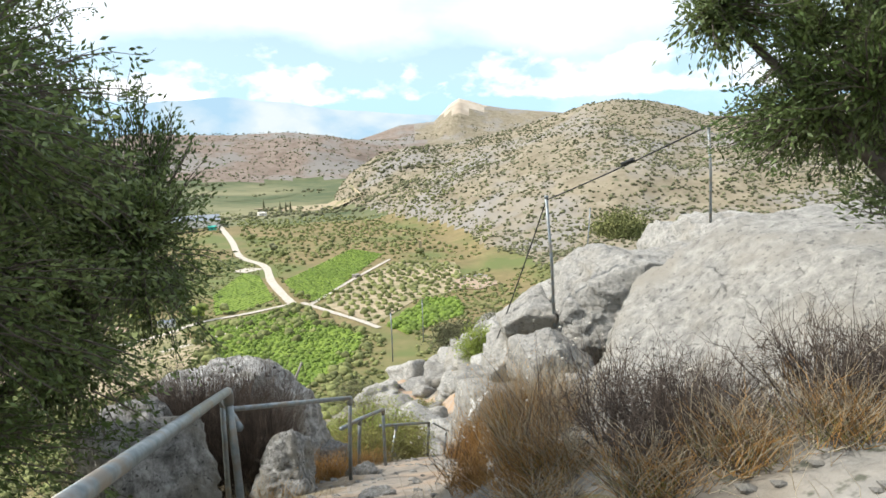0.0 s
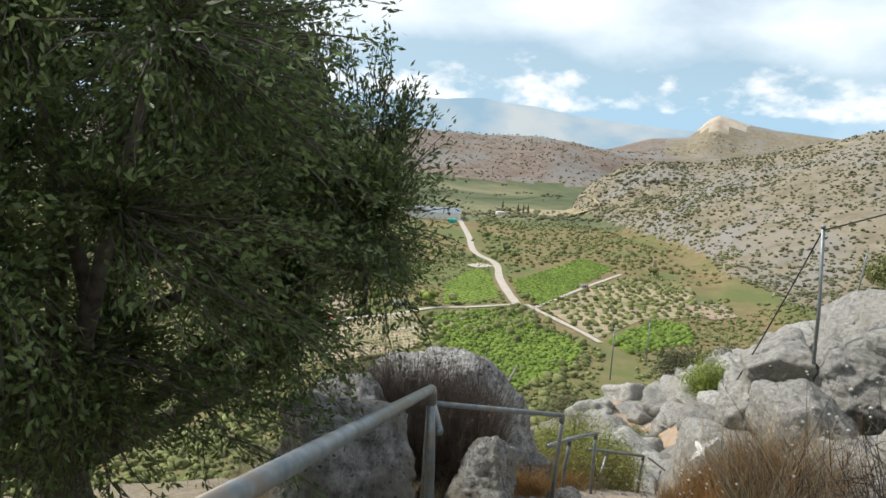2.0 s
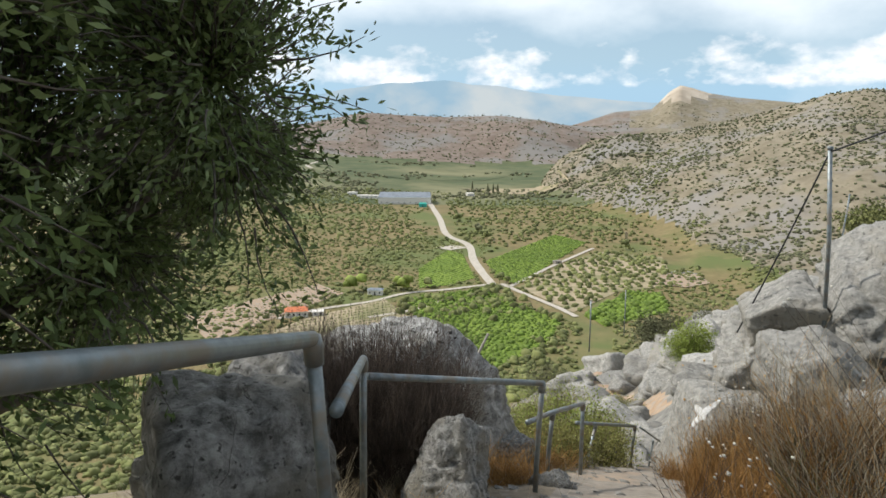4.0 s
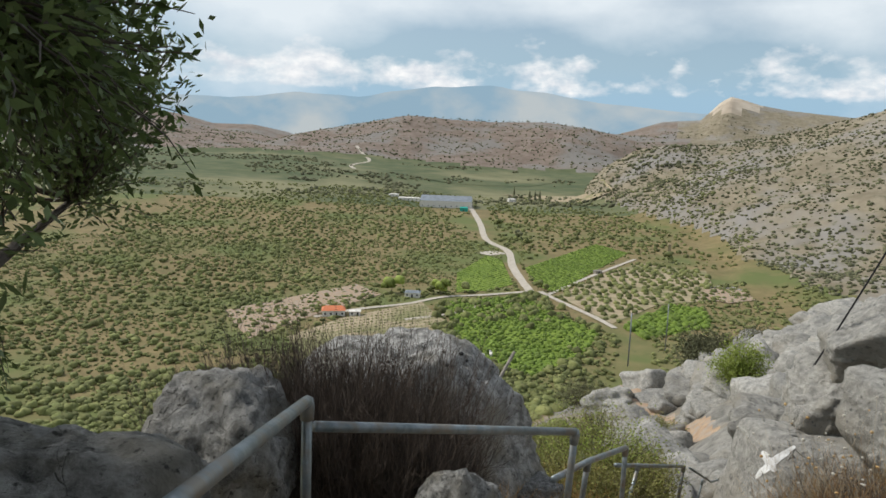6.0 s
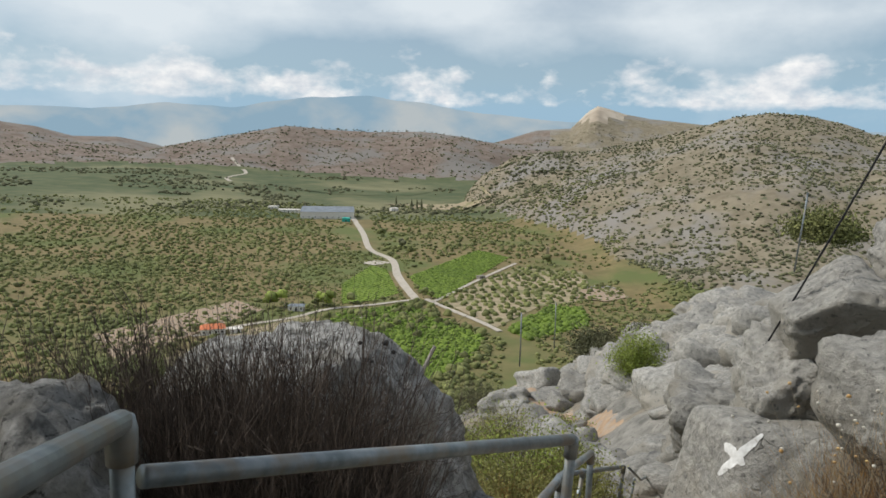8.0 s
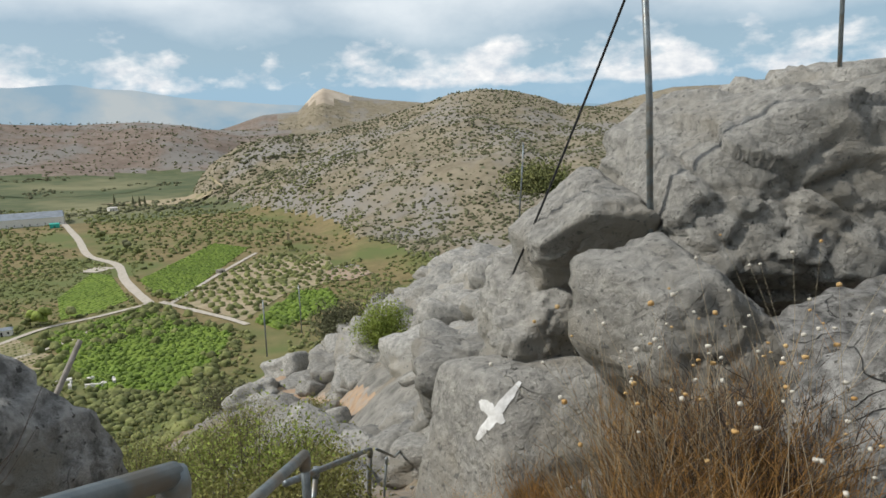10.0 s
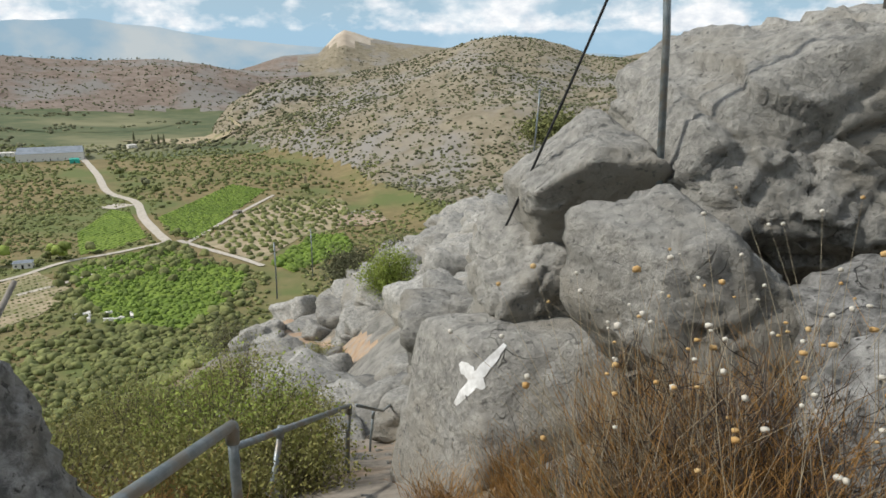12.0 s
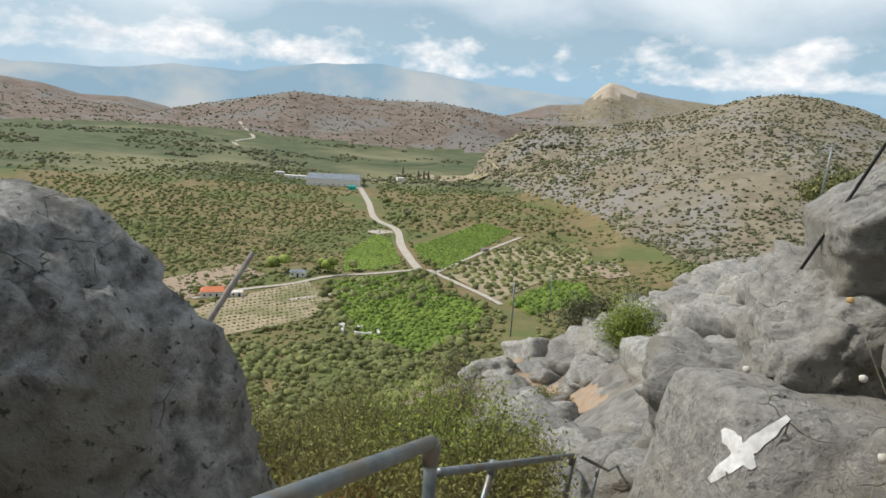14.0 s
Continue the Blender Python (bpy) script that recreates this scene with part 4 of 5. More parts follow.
GROVE = [(-110, 396), (-68, 432), (-17, 362), (-22, 325), (-40, 285), (-66, 300), (-84, 330), (-92, 352)]
GROVE_R = [(-6, 382), (18, 440), (38, 440), (40, 400), (5, 360)]
VINES = [(-160, 300), (-150, 340), (-122, 392), (-94, 351), (-100, 318), (-138, 270)]
OLIVES = [(-48, 440), (-12, 385), (12, 440), (50, 470), (48, 560), (0, 570), (-25, 520)]
draped("field", FIELD_R, M["field"], "bright green rectangular crop field beside a track", "field", 0.35)
draped("field", FIELD_L, M["field"], "green vineyard field at the road junction", "field", 0.35)
draped("field", GROVE, M["field"], "green citrus grove on the valley floor", "field", 0.3)
draped("field", GROVE_R, M["field"], "green citrus plot at the foot of the spur", "field", 0.3)
draped("field", VINES, M["grove_soil"], "pale vineyard with rows of young vines", "field", 0.3)
draped("field", OLIVES, M["grove_soil"], "pale olive plot on brown soil", "field", 0.3)
draped("field", [(-130, 560), (-118, 575), (-104, 566), (-116, 553)], M["road"], "bare pale yard above the vineyard", "field", 0.4)
draped("field", [(-215, 330), (-175, 420), (-150, 400), (-165, 345), (-175, 290)], M["orange_soil"], "brown ploughed ground near a red-roofed house", "field", 0.3)
draped("field", [(36, 470), (44, 500), (66, 505), (72, 478), (55, 462)], M["orange_soil"], "orange earth cutting at the foot of the hill", "field", 0.6, 6)
draped("field", [(-430, 1180), (-300, 1320), (-150, 1290), (-190, 1160), (-300, 1120)], M["plain"], "dark green fields on the far plain", "field", 0.6, 60)
draped("field", [(-200, 1010), (-60, 1050), (-40, 985), (-120, 960)], M["grove_soil"], "pale dry grass strip on the plain", "field", 0.6, 40)


def unit_clump(seed, sub):
    """An uneven clump of foliage, about 1 m in radius: vertices and triangles."""
    rng = random.Random(seed)
    bm = bmesh.new()
    bmesh.ops.create_icosphere(bm, subdivisions=sub, radius=1.0)
    o = Vector((seed * 3.7, seed * 1.3, 0))
    for v in bm.verts:
        k = 1 + 0.5 * noise.noise(v.co * 1.6 + o) + 0.35 * noise.noise(v.co * 4 + o) + rng.uniform(-0.12, 0.12)
        v.co = Vector((v.co.x * k, v.co.y * k, max(v.co.z, -0.55) * k))
    bm.verts.ensure_lookup_table()
    vs = np.array([v.co[:] for v in bm.verts])
    fs = np.array([[v.index for v in f.verts] for f in bm.faces])
    bm.free()
    return vs, fs


CLUMPS = {s: [unit_clump(i, s) for i in range(6)] for s in (1, 2)}


def scatter(name, xs, ys, sizes, material, label, category, sub=1, tall=0.8, lobes=1, seed=1, sink=0.3):
    """Many far plants as one object."""
    rng = np.random.RandomState(seed)
    zs = land_z(xs, ys)
    V, F, off = [], [], 0
    for lobe in range(lobes):
        kind = rng.randint(0, 6, len(xs))
        for k in range(6):
            sel = np.where(kind == k)[0]
            if not len(sel):
                continue
            vs, fs = CLUMPS[sub][k]
            a = rng.uniform(0, 6.28, len(sel))
            s = sizes[sel] * (1 if lobe == 0 else 0.65)
            ca, sa = np.cos(a)[:, None], np.sin(a)[:, None]
            jit = rng.normal(size=(len(sel), 3)) * (0 if lobe == 0 else 1) * (s * 0.55)[:, None]
            st = s[:, None] * rng.uniform(0.8, 1.25, (len(sel), 1))
            px_ = (vs[:, 0] * ca - vs[:, 1] * sa) * s[:, None] + xs[sel][:, None] + jit[:, :1]
            py_ = (vs[:, 0] * sa + vs[:, 1] * ca) * s[:, None] + ys[sel][:, None] + jit[:, 1:2]
            pz_ = (vs[:, 2] * tall + tall * (0.55 - sink)) * st + zs[sel][:, None] + np.abs(jit[:, 2:]) * 0.6
            V.append(np.stack([px_, py_, pz_], -1).reshape(-1, 3))
            F.append((fs[None] + (off + np.arange(len(sel)) * len(vs))[:, None, None]).reshape(-1, 3))
            off += len(sel) * len(vs)
    ob = mesh_ob(name, np.concatenate(V), np.concatenate(F), M[material])
    return tagged(ob, label, category, kind="stuff")


def rows_in(poly, gap_along, gap_across, turn, jitter, seed):
    rng = np.random.RandomState(seed)
    P = np.array(poly, float)
    c, r = P.mean(0), np.ptp(P, axis=0).max()
    u, v = np.meshgrid(np.arange(-r, r, gap_along), np.arange(-r, r, gap_across))
    u, v = u.ravel() + rng.normal(size=u.size) * jitter, v.ravel() + rng.normal(size=v.size) * jitter
    a = radians(turn)
    x, y = c[0] + u * math.cos(a) - v * math.sin(a), c[1] + u * math.sin(a) + v * math.cos(a)
    k = inside(poly, x, y)
    return x[k], y[k]


rs = np.random.RandomState(77)
x, y = rows_in(GROVE, 2.6, 3.2, 35, 0.6, 1)
scatter("citrus_trees", x, y, rs.uniform(0.7, 1.5, len(x)), "citrus_leaf", "rows of dense green citrus trees", "orchard", 2, 0.9, seed=2)
edge = [(-112, 392), (-60, 440), (-12, 360), (-16, 318), (-36, 272), (-70, 290), (-96, 330)]
g_ = np.random.RandomState(66)
x, y = g_.uniform(-115, -10, 420), g_.uniform(268, 440, 420)
k_ = inside(edge, x, y) & ((wave_noise(x, y, 30, 67, 2) > 0.15) | ~inside(GROVE, x, y))
scatter("olive_trees", x[k_], y[k_], g_.uniform(1.4, 2.8, k_.sum()), "grove_leaf", "grey-green olive trees mixed into the citrus grove", "orchard", 2, 0.95, 2, seed=68)
x, y = rows_in(FIELD_R, 2.0, 3.0, 62, 0.25, 2)
scatter("crop_rows", x, y, rs.uniform(0.9, 1.3, len(x)), "citrus_leaf", "close green rows of a young crop", "crop", 1, 0.7, seed=3)
x, y = rows_in(FIELD_L, 2.2, 3.4, 70, 0.2, 3)
scatter("vine_rows", x, y, rs.uniform(0.8, 1.15, len(x)), "citrus_leaf", "green vine rows", "vineyard", 1, 0.7, seed=4)
x, y = rows_in(GROVE_R, 3.6, 4.2, 20, 0.4, 4)
scatter("citrus_trees", x, y, rs.uniform(1.4, 2.2, len(x)), "citrus_leaf", "green citrus trees at the foot of the spur", "orchard", 2, 0.9, seed=5)
x, y = rows_in(VINES, 2.4, 4.6, 48, 0.25, 5)
scatter("vine_rows", x, y, rs.uniform(0.6, 0.95, len(x)), "grove_leaf", "thin rows of young vines on pale soil", "vineyard", 1, 0.8, seed=6)
x, y = rows_in(OLIVES, 6.5, 7.0, 15, 1.2, 6)
scatter("olive_trees", x, y, rs.uniform(1.5, 2.3, len(x)), "grove_leaf", "rows of small grey-green olive trees", "orchard", 2, 0.9, seed=7)
LEFT = [(-460, 520), (-420, 950), (-250, 960), (-240, 800), (-140, 600), (-130, 440), (-190, 430), (-330, 420)]
x, y = rows_in(LEFT, 8.0, 8.5, 20, 1.9, 7)
keep = wave_noise(x, y, 90, 91, 3) > -0.35
x, y = x[keep], y[keep]
scatter("olive_trees", x, y, rs.uniform(1.1, 2.3, len(x)), "grove_leaf", "wide olive groves on the valley slope", "orchard", 1, 0.9, 1, seed=8)
LOWER = [(-340, 300), (-430, 520), (-330, 420), (-190, 430), (-215, 340), (-200, 250), (-260, 230)]
x, y = rows_in(LOWER, 6.5, 7.5, 50, 1.8, 17)
keep = rs.rand(len(x)) < 0.8
scatter("olive_trees", x[keep], y[keep], rs.uniform(1.1, 2.4, keep.sum()), "grove_leaf", "olive trees on the lower valley slope", "orchard", 1, 0.95, 2, seed=18)
MIDR = [(-190, 860), (-130, 640), (-85, 540), (-40, 650), (-5, 620), (60, 600), (20, 760), (-60, 900)]
x, y = rows_in(MIDR, 8.5, 10, 30, 1.8, 8)
keep = rs.rand(len(x)) < 0.8
x, y = x[keep], y[keep]
scatter("olive_trees", x, y, rs.uniform(1.3, 2.7, len(x)), "grove_leaf", "scattered olive trees on brown slopes", "orchard", 1, 0.9, 1, seed=9)


def polar(n, a0, a1, r0, r1, seed, power=1.0):
    g = np.random.RandomState(seed)
    a, r = np.radians(g.uniform(a0, a1, n)), r0 + (r1 - r0) * g.rand(n) ** power
    return r * np.sin(a), r * np.cos(a)


def clear(x, y):
    """Keep off roads and fields."""
    ok = np.ones(len(x), bool)
    for p in (FIELD_R, FIELD_L, GROVE, GROVE_R, VINES, OLIVES):
        ok &= ~inside(p, x, y)
    for line in (((-207, 850), (-163, 719), (-135, 625), (-106, 577), (-90, 515), J), (J, (-113, 408), (-164, 337)), (J, (-10, 376)), (J, (-27, 524), (-4, 585))):
        for (x1, y1), (x2, y2) in zip(line, line[1:]):
            t = np.clip(((x - x1) * (x2 - x1) + (y - y1) * (y2 - y1)) / ((x2 - x1) ** 2 + (y2 - y1) ** 2), 0, 1)
            ok &= np.hypot(x - x1 - t * (x2 - x1), y - y1 - t * (y2 - y1)) > 6
    return ok


x, y = polar(26000, -5, 38, 420, 1130, 31)
h = land_z(x, y) - valley_z(x, y)
thick = wave_noise(x, y, 60, 33, 3) + wave_noise(x, y, 230, 34, 2) * 0.7
keep = (h > 5) & (rs.rand(len(x)) < 0.62 + 0.5 * thick)
x, y = x[keep], y[keep]
scatter("hill_scrub", x, y, rs.uniform(0.8, 2.2, len(x)), "scrub_leaf", "dark scrub dotted over a stony hill", "scrub", 1, 0.75, seed=10)
x, y = polar(7000, -50, 2, 1350, 2150, 35)
keep = (land_z(x, y) - valley_z(x, y) > 5) & (rs.rand(len(x)) < 0.75)
x, y = x[keep], y[keep]
scatter("hill_scrub", x, y, rs.uniform(1.3, 3.2, len(x)), "scrub_leaf", "dark scrub on low brown hills", "scrub", 1, 0.7, seed=11)
x, y = polar(2500, -12, 30, 2300, 2800, 36)
keep = land_z(x, y) - valley_z(x, y) > 10
x, y = x[keep], y[keep]
scatter("hill_scrub", x, y, rs.uniform(1.5, 3.5, len(x)), "scrub_leaf", "sparse scrub on the far peak", "scrub", 1, 0.6, seed=12)
x, y = polar(9000, -52, 8, 230, 1000, 37, 0.8)
keep = clear(x, y) & (wave_noise(x, y, 45, 38, 3) > -0.1)
x, y = x[keep], y[keep]
scatter("valley_bushes", x, y, rs.uniform(0.6, 2.1, len(x)), "grove_leaf", "green bushes and small trees between the groves", "bushes", 1, 0.9, 2, seed=13)
x, y = polar(5000, -60, 4, 900, 1500, 39)
keep = wave_noise(x, y, 120, 40, 3) > -0.05
x, y = x[keep], y[keep]
scatter("plain_trees", x, y, rs.uniform(1.6, 4.0, len(x)), "scrub_leaf", "dark trees and hedges on the far plain", "trees", 1, 0.8, 1, seed=14)
x, y = polar(8000, -65, -4, 28, 300, 41, 0.7)
keep = clear(x, y) & (wave_noise(x, y, 14, 42, 3) > -0.35)
x, y = x[keep], y[keep]
scatter("slope_scrub", x, y, rs.uniform(0.35, 1.2, len(x)) * interp(np.hypot(x, y), [28, 120, 300], [0.7, 1.2, 1.9]), "grove_leaf", "low green scrub on the steep slope below", "scrub", 2, 0.8, 1, seed=15)


x, y = polar(5200, -10, 14, 110, 520, 43, 0.8)
keep = clear(x, y) & (wave_noise(x, y, 25, 44, 3) > -0.45) & (np.abs(x - path_x(y)) > 8)
x, y = x[keep], y[keep]
scatter("spur_scrub", x, y, rs.uniform(0.5, 1.7, len(x)), "grove_leaf", "green bushes on stony ground at the foot of the spur", "scrub", 1, 0.85, 2, seed=45)


x, y = polar(15000, -54, -9, 150, 620, 46, 0.75)
keep = clear(x, y) & (wave_noise(x, y, 35, 47, 3) > -0.3)
x, y = x[keep], y[keep]
scatter("low_scrub", x, y, rs.uniform(0.35, 1.25, len(x)), "grove_leaf", "low green and brown scrub between the olive groves", "scrub", 1, 0.8, 1, seed=48)


# cypress row and a few taller trees
def far_tree(at, h, w, material, label, cone=False):
    base = empty("cypress" if cone else "tree", at, label, "tree")
    z0 = 0.12 * h
    tube_part("trunk", [Vector((0, 0, -0.5)), Vector((0, 0, z0 + 0.3 * h))], [0.06 * w + 0.08, 0.05], M["bark"], base, 6)
    vs, fs = CLUMPS[2][int(abs(at[0])) % 6]
    parts_v, parts_f, o = [], [], 0
    g = np.random.RandomState(int(abs(at[1])))
    for k in range(5):
        f = k / 4
        s = w * ((1 - 0.75 * f) if cone else 0.6) * g.uniform(0.8, 1.1)
        c = (0, 0, z0 + h * (0.15 + 0.75 * f)) if cone else (g.normal() * w * 0.35, g.normal() * w * 0.35, z0 + h * g.uniform(0.3, 0.75))
        parts_v.append(vs * (s, s, h * 0.2 if cone else s * 0.85) + c)
        parts_f.append(fs + o)
        o += len(vs)
    mesh_ob("crown", np.concatenate(parts_v), np.concatenate(parts_f), M[material], parent=base)
    return base


for cx_, cy_ in ((-150, 960), (-143, 963), (-136, 958), (-176, 985)):
    far_tree(on_land(cx_, cy_), 13, 2.0, "scrub_leaf", "dark cypress on the edge of the plain", True)
for cx_, cy_, h_, m_ in ((-146, 407, 10, "bright_leaf"), (-116, 413, 9, "bright_leaf"), (-122, 418, 8, "bright_leaf"), (-104, 425, 7, "grove_leaf"), (-62, 452, 6, "grove_leaf"), (-57, 449, 5, "grove_leaf"), (22, 585, 8, "grove_leaf"), (-95, 608, 7, "grove_leaf"), (-140, 700, 8, "grove_leaf"),
                         (-160, 352, 5, "grove_leaf"), (-165, 343, 4, "grove_leaf"), (-123, 413, 5, "grove_leaf"), (-108, 640, 9, "scrub_leaf")):
    far_tree(on_land(cx_, cy_), h_, h_ * 0.5, m_, "rounded green tree on the valley floor")


# ---- buildings ----
def box(x0, x1, y0, y1, z0, z1):
    bm = bmesh.new()
    bmesh.ops.create_cube(bm, size=1)
    for v in bm.verts:
        v.co = Vector(((x0 + x1) / 2 + v.co.x * (x1 - x0), (y0 + y1) / 2 + v.co.y * (y1 - y0), (z0 + z1) / 2 + v.co.z * (z1 - z0)))
    return bm


def house(name, at, size, turn, wall, roof, label, ridge=1.6, windows=3, hip=0.25):
    """Walls, an overhanging pitched roof, a door and windows set in the long front."""
    w, d, h = size
    base = empty(name, at, label, "building")
    base.rotation_euler = (0, 0, radians(turn))
    part("wall", box(-w / 2, w / 2, -d / 2, d / 2, -2, h), M[wall], base)
    bm = bmesh.new()
    o = 0.4
    e = [bm.verts.new((sx * (w / 2 + o), sy * (d / 2 + o), h + 0.02)) for sx, sy in ((-1, -1), (1, -1), (1, 1), (-1, 1))]
    a, b = bm.verts.new((-w / 2 * (1 - hip), 0, h + ridge)), bm.verts.new((w / 2 * (1 - hip), 0, h + ridge))
    for f in ((e[0], e[1], b, a), (e[2], e[3], a, b), (e[1], e[2], b), (e[3], e[0], a), (e[3], e[2], e[1], e[0])):
        bm.faces.new(f)
    part("roof", bm, M[roof], base)
    for k in range(windows):
        x0 = -w / 2 + (k + 0.5) * w / windows
        door = k == windows // 2
        part("door" if door else "window", box(x0 - 0.5, x0 + 0.5, -d / 2 - 0.06, -d / 2 + 0.1, 0 if door else 1.0, 2.1), M["dark"], base)
    return base


house("house", on_land(-157, 346), (12, 8, 3.2), 25, "wall_white", "roof_red", "whitewashed house with an orange tiled roof", 1.9, 4)
house("outbuilding", on_land(-146, 349), (6, 4, 2.6), 25, "wall_white", "wall_white", "low white outbuilding beside the house", 0.3, 2)
house("house", on_land(-131, 403), (9, 6, 3), 10, "wall_white", "roof_grey", "small white house with a grey roof by the track", 1.0, 3)
house("shed", on_land(-232, 835), (62, 40, 7.5), 12, "wall_white", "roof_grey", "long farm packing shed with a grey sheet roof", 5.0, 9, 0.02)
house("outbuilding", on_land(-285, 850), (26, 10, 3.5), 8, "wall_white", "wall_white", "white annex beside the packing shed", 0.6, 5)
house("outbuilding", on_land(-312, 868), (12, 8, 3.5), 5, "wall_white", "wall_white", "small white annex beside the packing shed", 0.6, 3)
house("outbuilding", on_land(-201, 800), (9, 8, 4), 12, "teal", "teal", "teal tarpaulin shelter at the end of the shed", 1.0, 1)
house("hut", on_land(-29, 520), (5, 4, 2.4), 40, "timber", "timber", "small dark farm hut beside a track", 0.6, 1)
house("house", on_land(-170, 935), (10, 7, 4), 30, "wall_white", "wall_white", "small white house behind the shed", 0.8, 3)
for rx_, ry_, w_, d_, h_, t_ in ((-82, 312, 7, 1.2, 2.2, 20), (-78, 306, 1.2, 6, 2.4, 15), (-68, 304, 8, 1.2, 1.8, 5), (-62, 308, 1.2, 5, 1.6, 10), (-73, 313, 5, 1.2, 1.4, 30)):
    r_ = empty("ruin_wall", on_land(rx_, ry_), "broken pale stone wall of a ruined building", "ruin", "ruined walls")
    r_.rotation_euler = (0, 0, radians(t_))
    bm = box(-w_ / 2, w_ / 2, -d_ / 2, d_ / 2, -1, h_)
    bmesh.ops.subdivide_edges(bm, edges=bm.edges[:], cuts=5, use_grid_fill=True)
    for v in bm.verts:
        v.co += noise.noise_vector(v.co * 0.9 + Vector((rx_, ry_, 0))) * 0.35
        if v.co.z > 0.5 * h_:
            v.co.z -= abs(noise.noise(v.co * 0.4 + Vector((ry_, 0, 0)))) * h_ * 0.7
    part("masonry", bm, M["wall_white"], r_)


def stone_tower(at, h, w):
    base = empty("stone_tower", at, "slim pale stone tower stub on the hillside", "tower")
    bm = box(-w / 2, w / 2, -w / 2, w / 2, -3, h)
    bmesh.ops.subdivide_edges(bm, edges=bm.edges[:], cuts=6, use_grid_fill=True)
    for v in bm.verts:
        k = 1 - 0.25 * max(0, v.co.z) / h
        v.co = Vector((v.co.x * k, v.co.y * k, v.co.z)) + noise.noise_vector(v.co * 0.6) * 0.35
    part("masonry", bm, M["grove_soil"], base)
    return base


stone_tower(on_land(23, 620), 9, 3.0)
for k_ in range(7):
    boulder(ROCKS[k_], on_land(46 + k_ * 3.2, 503 + (k_ % 3) * 2), (2.4, 2.0, 1.5), (0, 0, 50 * k_), "pale block in the earth cutting", "cutting blocks")


# ---- leaning pole behind the big boulder ----
pole_ = empty("timber_pole", (-2.36, 12.33, -3.8), "bare leaning timber pole behind the boulder", "pole")
tube_part("shaft", [Vector((-0.1, -0.15, -0.5)), Vector((0.27, 0.4, 0.57)), Vector((0.53, 0.76, 1.14))], [0.026, 0.024, 0.02], M["timber"], pole_, 8)


# ---- small plants near the path ----
def seed_stems(at, spread, n, height, head, seed, stem_mat, head_mat, label, lean=0.15):
    """Thin dry stems that carry round seed heads."""
    base = empty("dry_flower_plant", at, label, "dry flowers")
    g = np.random.RandomState(seed)
    ang, rad = g.uniform(0, 6.28, n), spread * np.sqrt(g.uniform(0, 1, n))
    st = np.stack([np.cos(ang) * rad, np.sin(ang) * rad, np.zeros(n)], -1)
    en = st + np.stack([g.normal(size=n) * lean, g.normal(size=n) * lean, g.uniform(0.55, 1.05, n)], -1) * height
    vs, fs = CLUMPS[1][seed % 6]
    mats = head_mat.split()
    for k in range(n):
        v, f = twig_strips(st[k:k + 1], en[k:k + 1], 0.003, g, 0.05, 4)
        s_ob = mesh_ob("stem", v, f, M[stem_mat], parent=base)
        mesh_ob("seed_head", vs * head * g.uniform(0.6, 1.25) + en[k], fs, M[mats[k % len(mats)]], parent=s_ob)
    return base


def gz(x, y):
    return (x, y, float(land_z(x, y)))


seed_stems(gz(-2.6, 9.3), 0.75, 50, 1.6, 0.018, 51, "dead_twig", "dark", "tall stems with dark dry umbels over the dead bush")
seed_stems(gz(-3.6, 8.6), 0.6, 30, 1.25, 0.016, 52, "dead_twig", "dark", "thin stems with dark dry umbels beside the boulder")
seed_stems(gz(1.5, 9.9), 0.45, 40, 1.15, 0.012, 53, "pale_straw", "gold_head fluff fluff", "dry thistle stems with pale round heads", 0.35)
seed_stems(gz(2.0, 9.9), 0.35, 30, 1.3, 0.012, 54, "pale_straw", "fluff gold_head fluff", "dry thistle stems with pale round heads", 0.35)
seed_stems(gz(1.3, 5.0), 0.5, 45, 1.1, 0.011, 55, "dead_twig", "fluff", "dry thistle stems below the slab", 0.3)
seed_stems(gz(0.6, 6.2), 0.4, 40, 0.5, 0.010, 56, "dead_twig", "fluff", "short dry flowers at the edge of the path", 0.3)
seed_stems(gz(-1.75, 9.7), 0.22, 9, 2.0, 0.020, 57, "dead_twig", "dark", "tall thin stems with dark dry umbels beside the boulder", 0.06)
seed_stems(gz(1.8, 9.6), 0.6, 45, 0.9, 0.0125, 58, "pale_straw", "gold_head gold_head fluff", "dry thistle stems with golden heads", 0.3)
gs0 = random.Random(18)
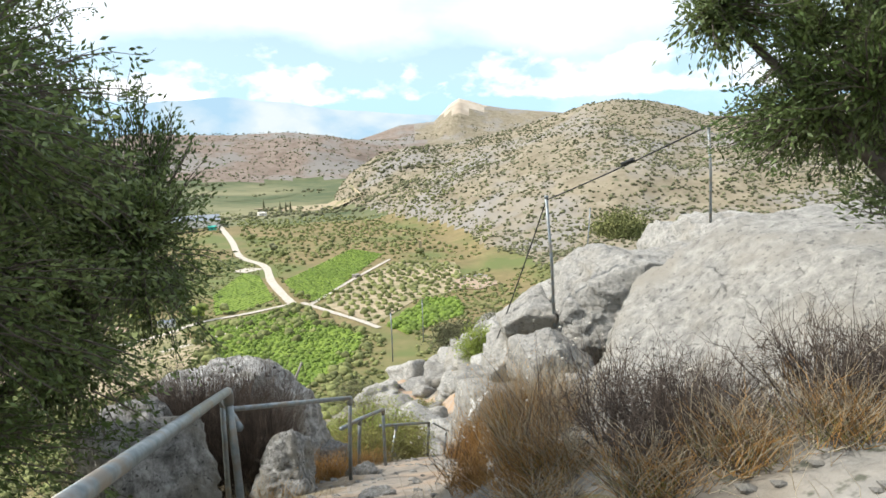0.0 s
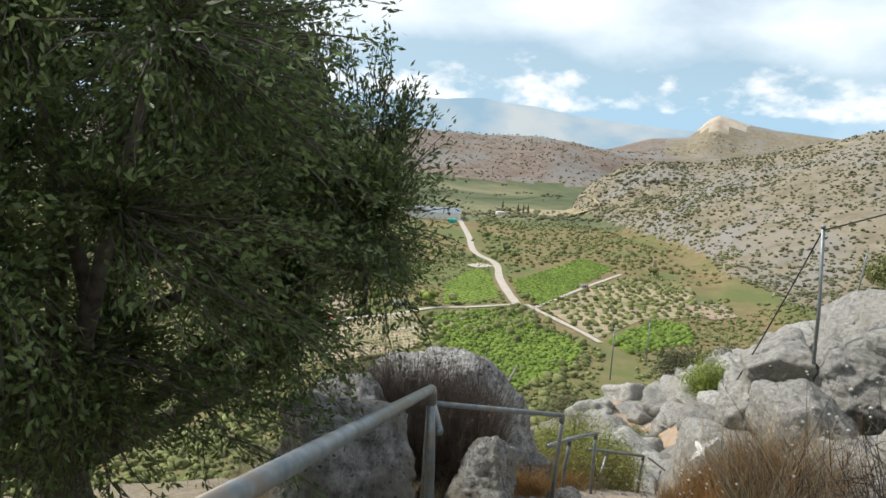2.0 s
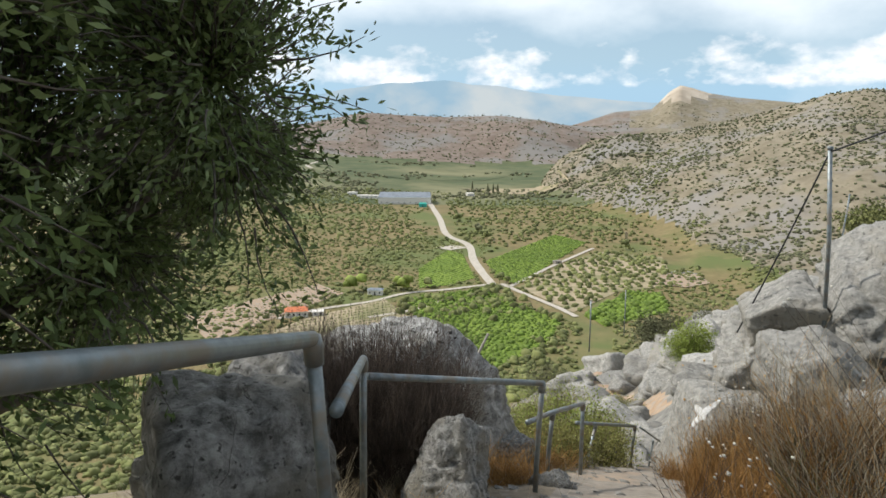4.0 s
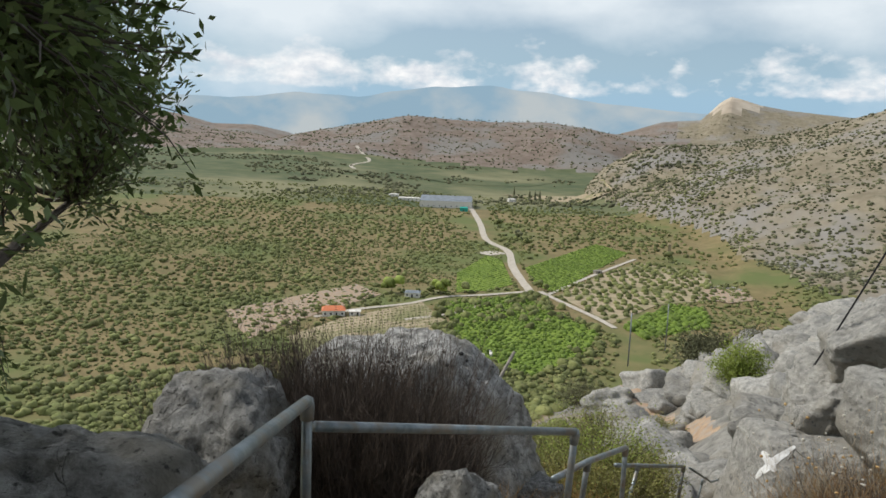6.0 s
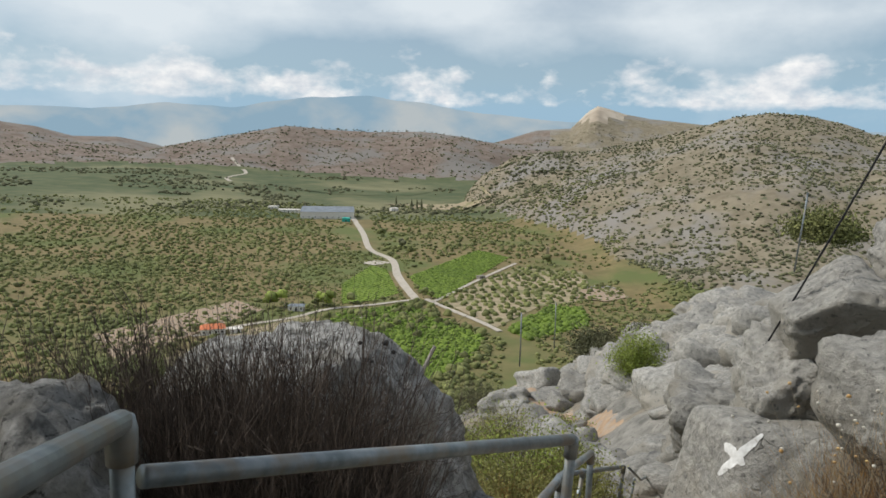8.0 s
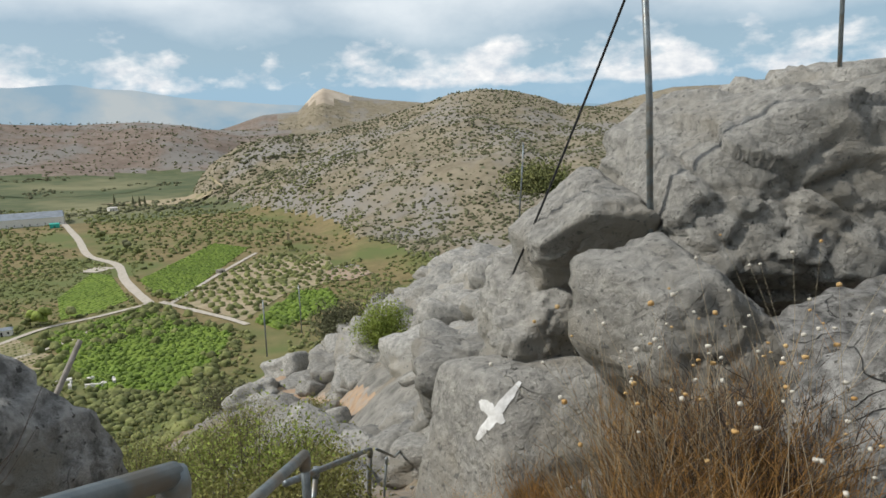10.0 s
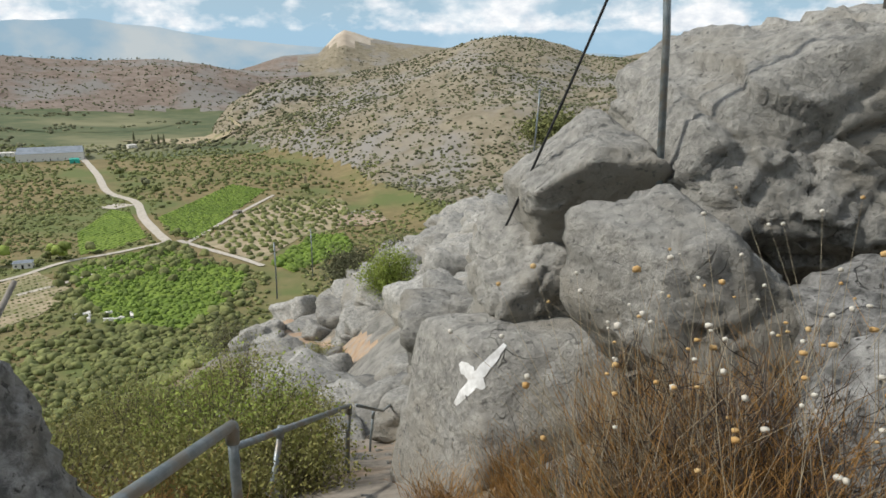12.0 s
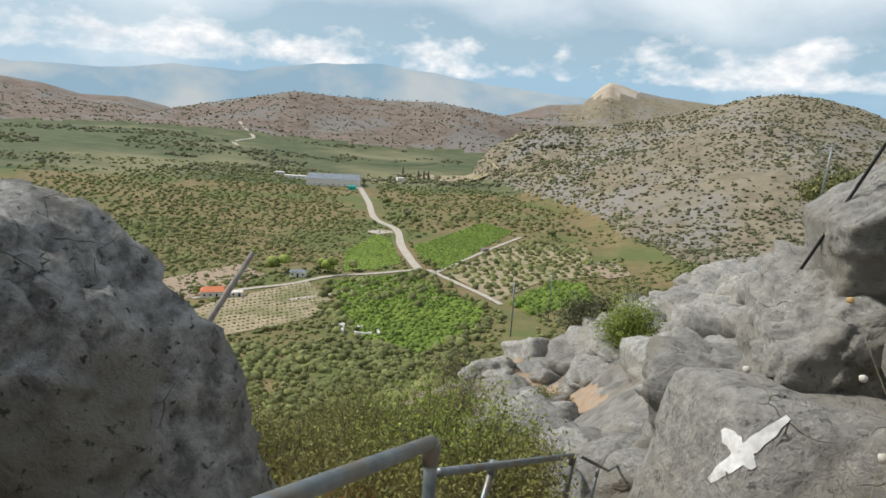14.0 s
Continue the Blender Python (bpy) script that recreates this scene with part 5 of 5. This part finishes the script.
for i_, (x_, y_, s_, h_, n_, m_) in enumerate((*[(gs0.uniform(-3.2, -0.1), gs0.uniform(11.3, 15.5), 0.45, gs0.uniform(0.4, 0.9), 420, gs0.choice(["straw", "pale_straw", "straw"])) for _ in range(16)], (1.5, 11.9, 0.35, 0.5, 400, "straw"), (1.3, 11.4, 0.35, 0.4, 400, "straw"), (-1.0, 5.4, 0.35, 0.35, 350, "straw"), (-0.95, 9.6, 0.5, 0.4, 500, "straw"), (-1.3, 9.8, 0.5, 0.45, 500, "straw"), (-1.9, 8.6, 0.5, 0.5, 500, "pale_straw"),
                                              (-2.3, 7.0, 0.5, 0.5, 500, "pale_straw"), (-4.1, 8.5, 0.9, 0.75, 900, "pale_straw"), (-4.8, 9.6, 1.0, 0.8, 900, "pale_straw"), (0.6, 5.6, 0.4, 0.35, 400, "straw"), (1.15, 7.6, 0.6, 0.7, 800, "straw"),
                                              (1.05, 9.5, 0.45, 0.8, 900, "straw"), (1.9, 10.9, 0.5, 0.8, 900, "straw"), (1.75, 10.3, 0.6, 0.85, 1300, "straw"), (2.1, 9.9, 0.6, 0.7, 1100, "straw"), (1.6, 9.6, 0.5, 0.7, 1000, "straw"), (-0.7, 11.9, 0.6, 0.4, 500, "straw"), (-1.2, 13.0, 0.8, 0.6, 700, "straw"), (1.0, 12.1, 0.4, 0.4, 400, "straw"), (-3.4, 11.8, 0.9, 0.8, 700, "pale_straw"))):
    grass_tuft(gz(x_, y_), (s_, s_, h_), 300 + i_, n_, m_, "dry grass tuft between the rocks")
gs = random.Random(8)
THICKET = [(gs.uniform(-6.5, 0.1), gs.uniform(13.2, 27), gs.uniform(0.7, 1.6), gs.choice(["shrub_leaf", "shrub_leaf", "grove_leaf", "bright_leaf"]), "olive-yellow shrub on the slope below the path") for _ in range(30)]
for i_, (x_, y_, s_, m_, lab_) in enumerate((*THICKET, *[(a_, b_, c_, "shrub_leaf", "yellow-green shrub growing round the lower rails") for a_, b_, c_ in ((-0.5, 12.6, 0.5), (-1.0, 13.5, 0.65), (-0.25, 14.7, 0.65), (0.0, 16.2, 0.8), (-1.3, 12.3, 0.55), (-0.3, 17.6, 0.9), (0.1, 19.2, 0.9))], (-3.4, 14.2, 1.0, "shrub_leaf", "grey-green shrub below the boulder"), (-2.9, 17.5, 1.2, "shrub_leaf", "grey-green shrub on the slope"), (-0.2, 17.0, 0.9, "shrub_leaf", "yellowing shrub beside the lower path"), (-4.6, 18.5, 1.5, "shrub_leaf", "olive shrub on the slope"),
                                            (-1.2, 22.5, 1.5, "shrub_leaf", "yellow-green shrub on the slope"), (-3.5, 24, 1.7, "shrub_leaf", "grey-green shrub on the slope"), (-6, 24, 1.8, "shrub_leaf", "olive shrub on the slope"), (-1.5, 30, 1.8, "grove_leaf", "green shrub above the rocks"), (-5, 33, 2.2, "grove_leaf", "green shrub on the steep slope"),
                                            (-8, 40, 2.4, "grove_leaf", "green shrub on the steep slope"), (-3.5, 52, 2.2, "scrub_leaf", "dark shrub at the foot of the rocks"), (1.2, 33, 1.1, "shrub_leaf", "dry shrub on the rocky spur"), (4.2, 36, 1.2, "shrub_leaf", "dry shrub on the rocky spur"), (7.5, 52, 1.8, "scrub_leaf", "dark shrub on the spur"))):
    bush("shrub", gz(x_, y_), (s_, s_ * 0.9, s_ * (1.3 if y_ < 28 else 0.9)), 400 + i_, int((5200 if y_ < 28 else 3600)), m_, (0.03 + (0.014 if y_ < 28 else 0.03) * s_, 0.009 + (0.003 if y_ < 28 else 0.01) * s_), lab_, 90, "shrub")


# ---- litter on the near ground ----
def litter():
    g = np.random.RandomState(90)
    n = 5200
    x, y = g.uniform(-5, 2.2, n), g.uniform(1.5, 16, n)
    d = np.abs(x - path_x(y))
    k = (d > 0.55) & (wave_noise(x, y, 1.4, 92, 3) > -0.2)
    x, y = x[k], y[k]
    z = land_z(x, y)
    st = np.stack([x, y, z - 0.02], -1)
    en = st + np.stack([g.normal(size=len(x)) * 0.09, g.normal(size=len(x)) * 0.09, g.uniform(0.08, 0.32, len(x))], -1)
    v, f = twig_strips(st, en, 0.0025, g, 0.15, 2)
    tagged(mesh_ob("dry_grass", v, f, M["pale_straw"]), "thin dry grass on stony ground", "grass", kind="stuff")
    n = 900
    x, y = g.uniform(-3.5, 3, n), g.uniform(0, 19, n)
    vs, fs = CLUMPS[1][2]
    s = g.uniform(0.012, 0.06, n) ** 1.0
    V = vs[None] * (s[:, None, None] * np.array([1.3, 1.0, 0.7])) + np.stack([x, y, land_z(x, y)], -1)[:, None]
    F = fs[None] + (np.arange(n) * len(vs))[:, None, None]
    tagged(mesh_ob("loose_stones", V.reshape(-1, 3), F.reshape(-1, 3), M["rock"], smooth=False), "loose grey stones scattered on the path", "stones", kind="stuff")


litter()
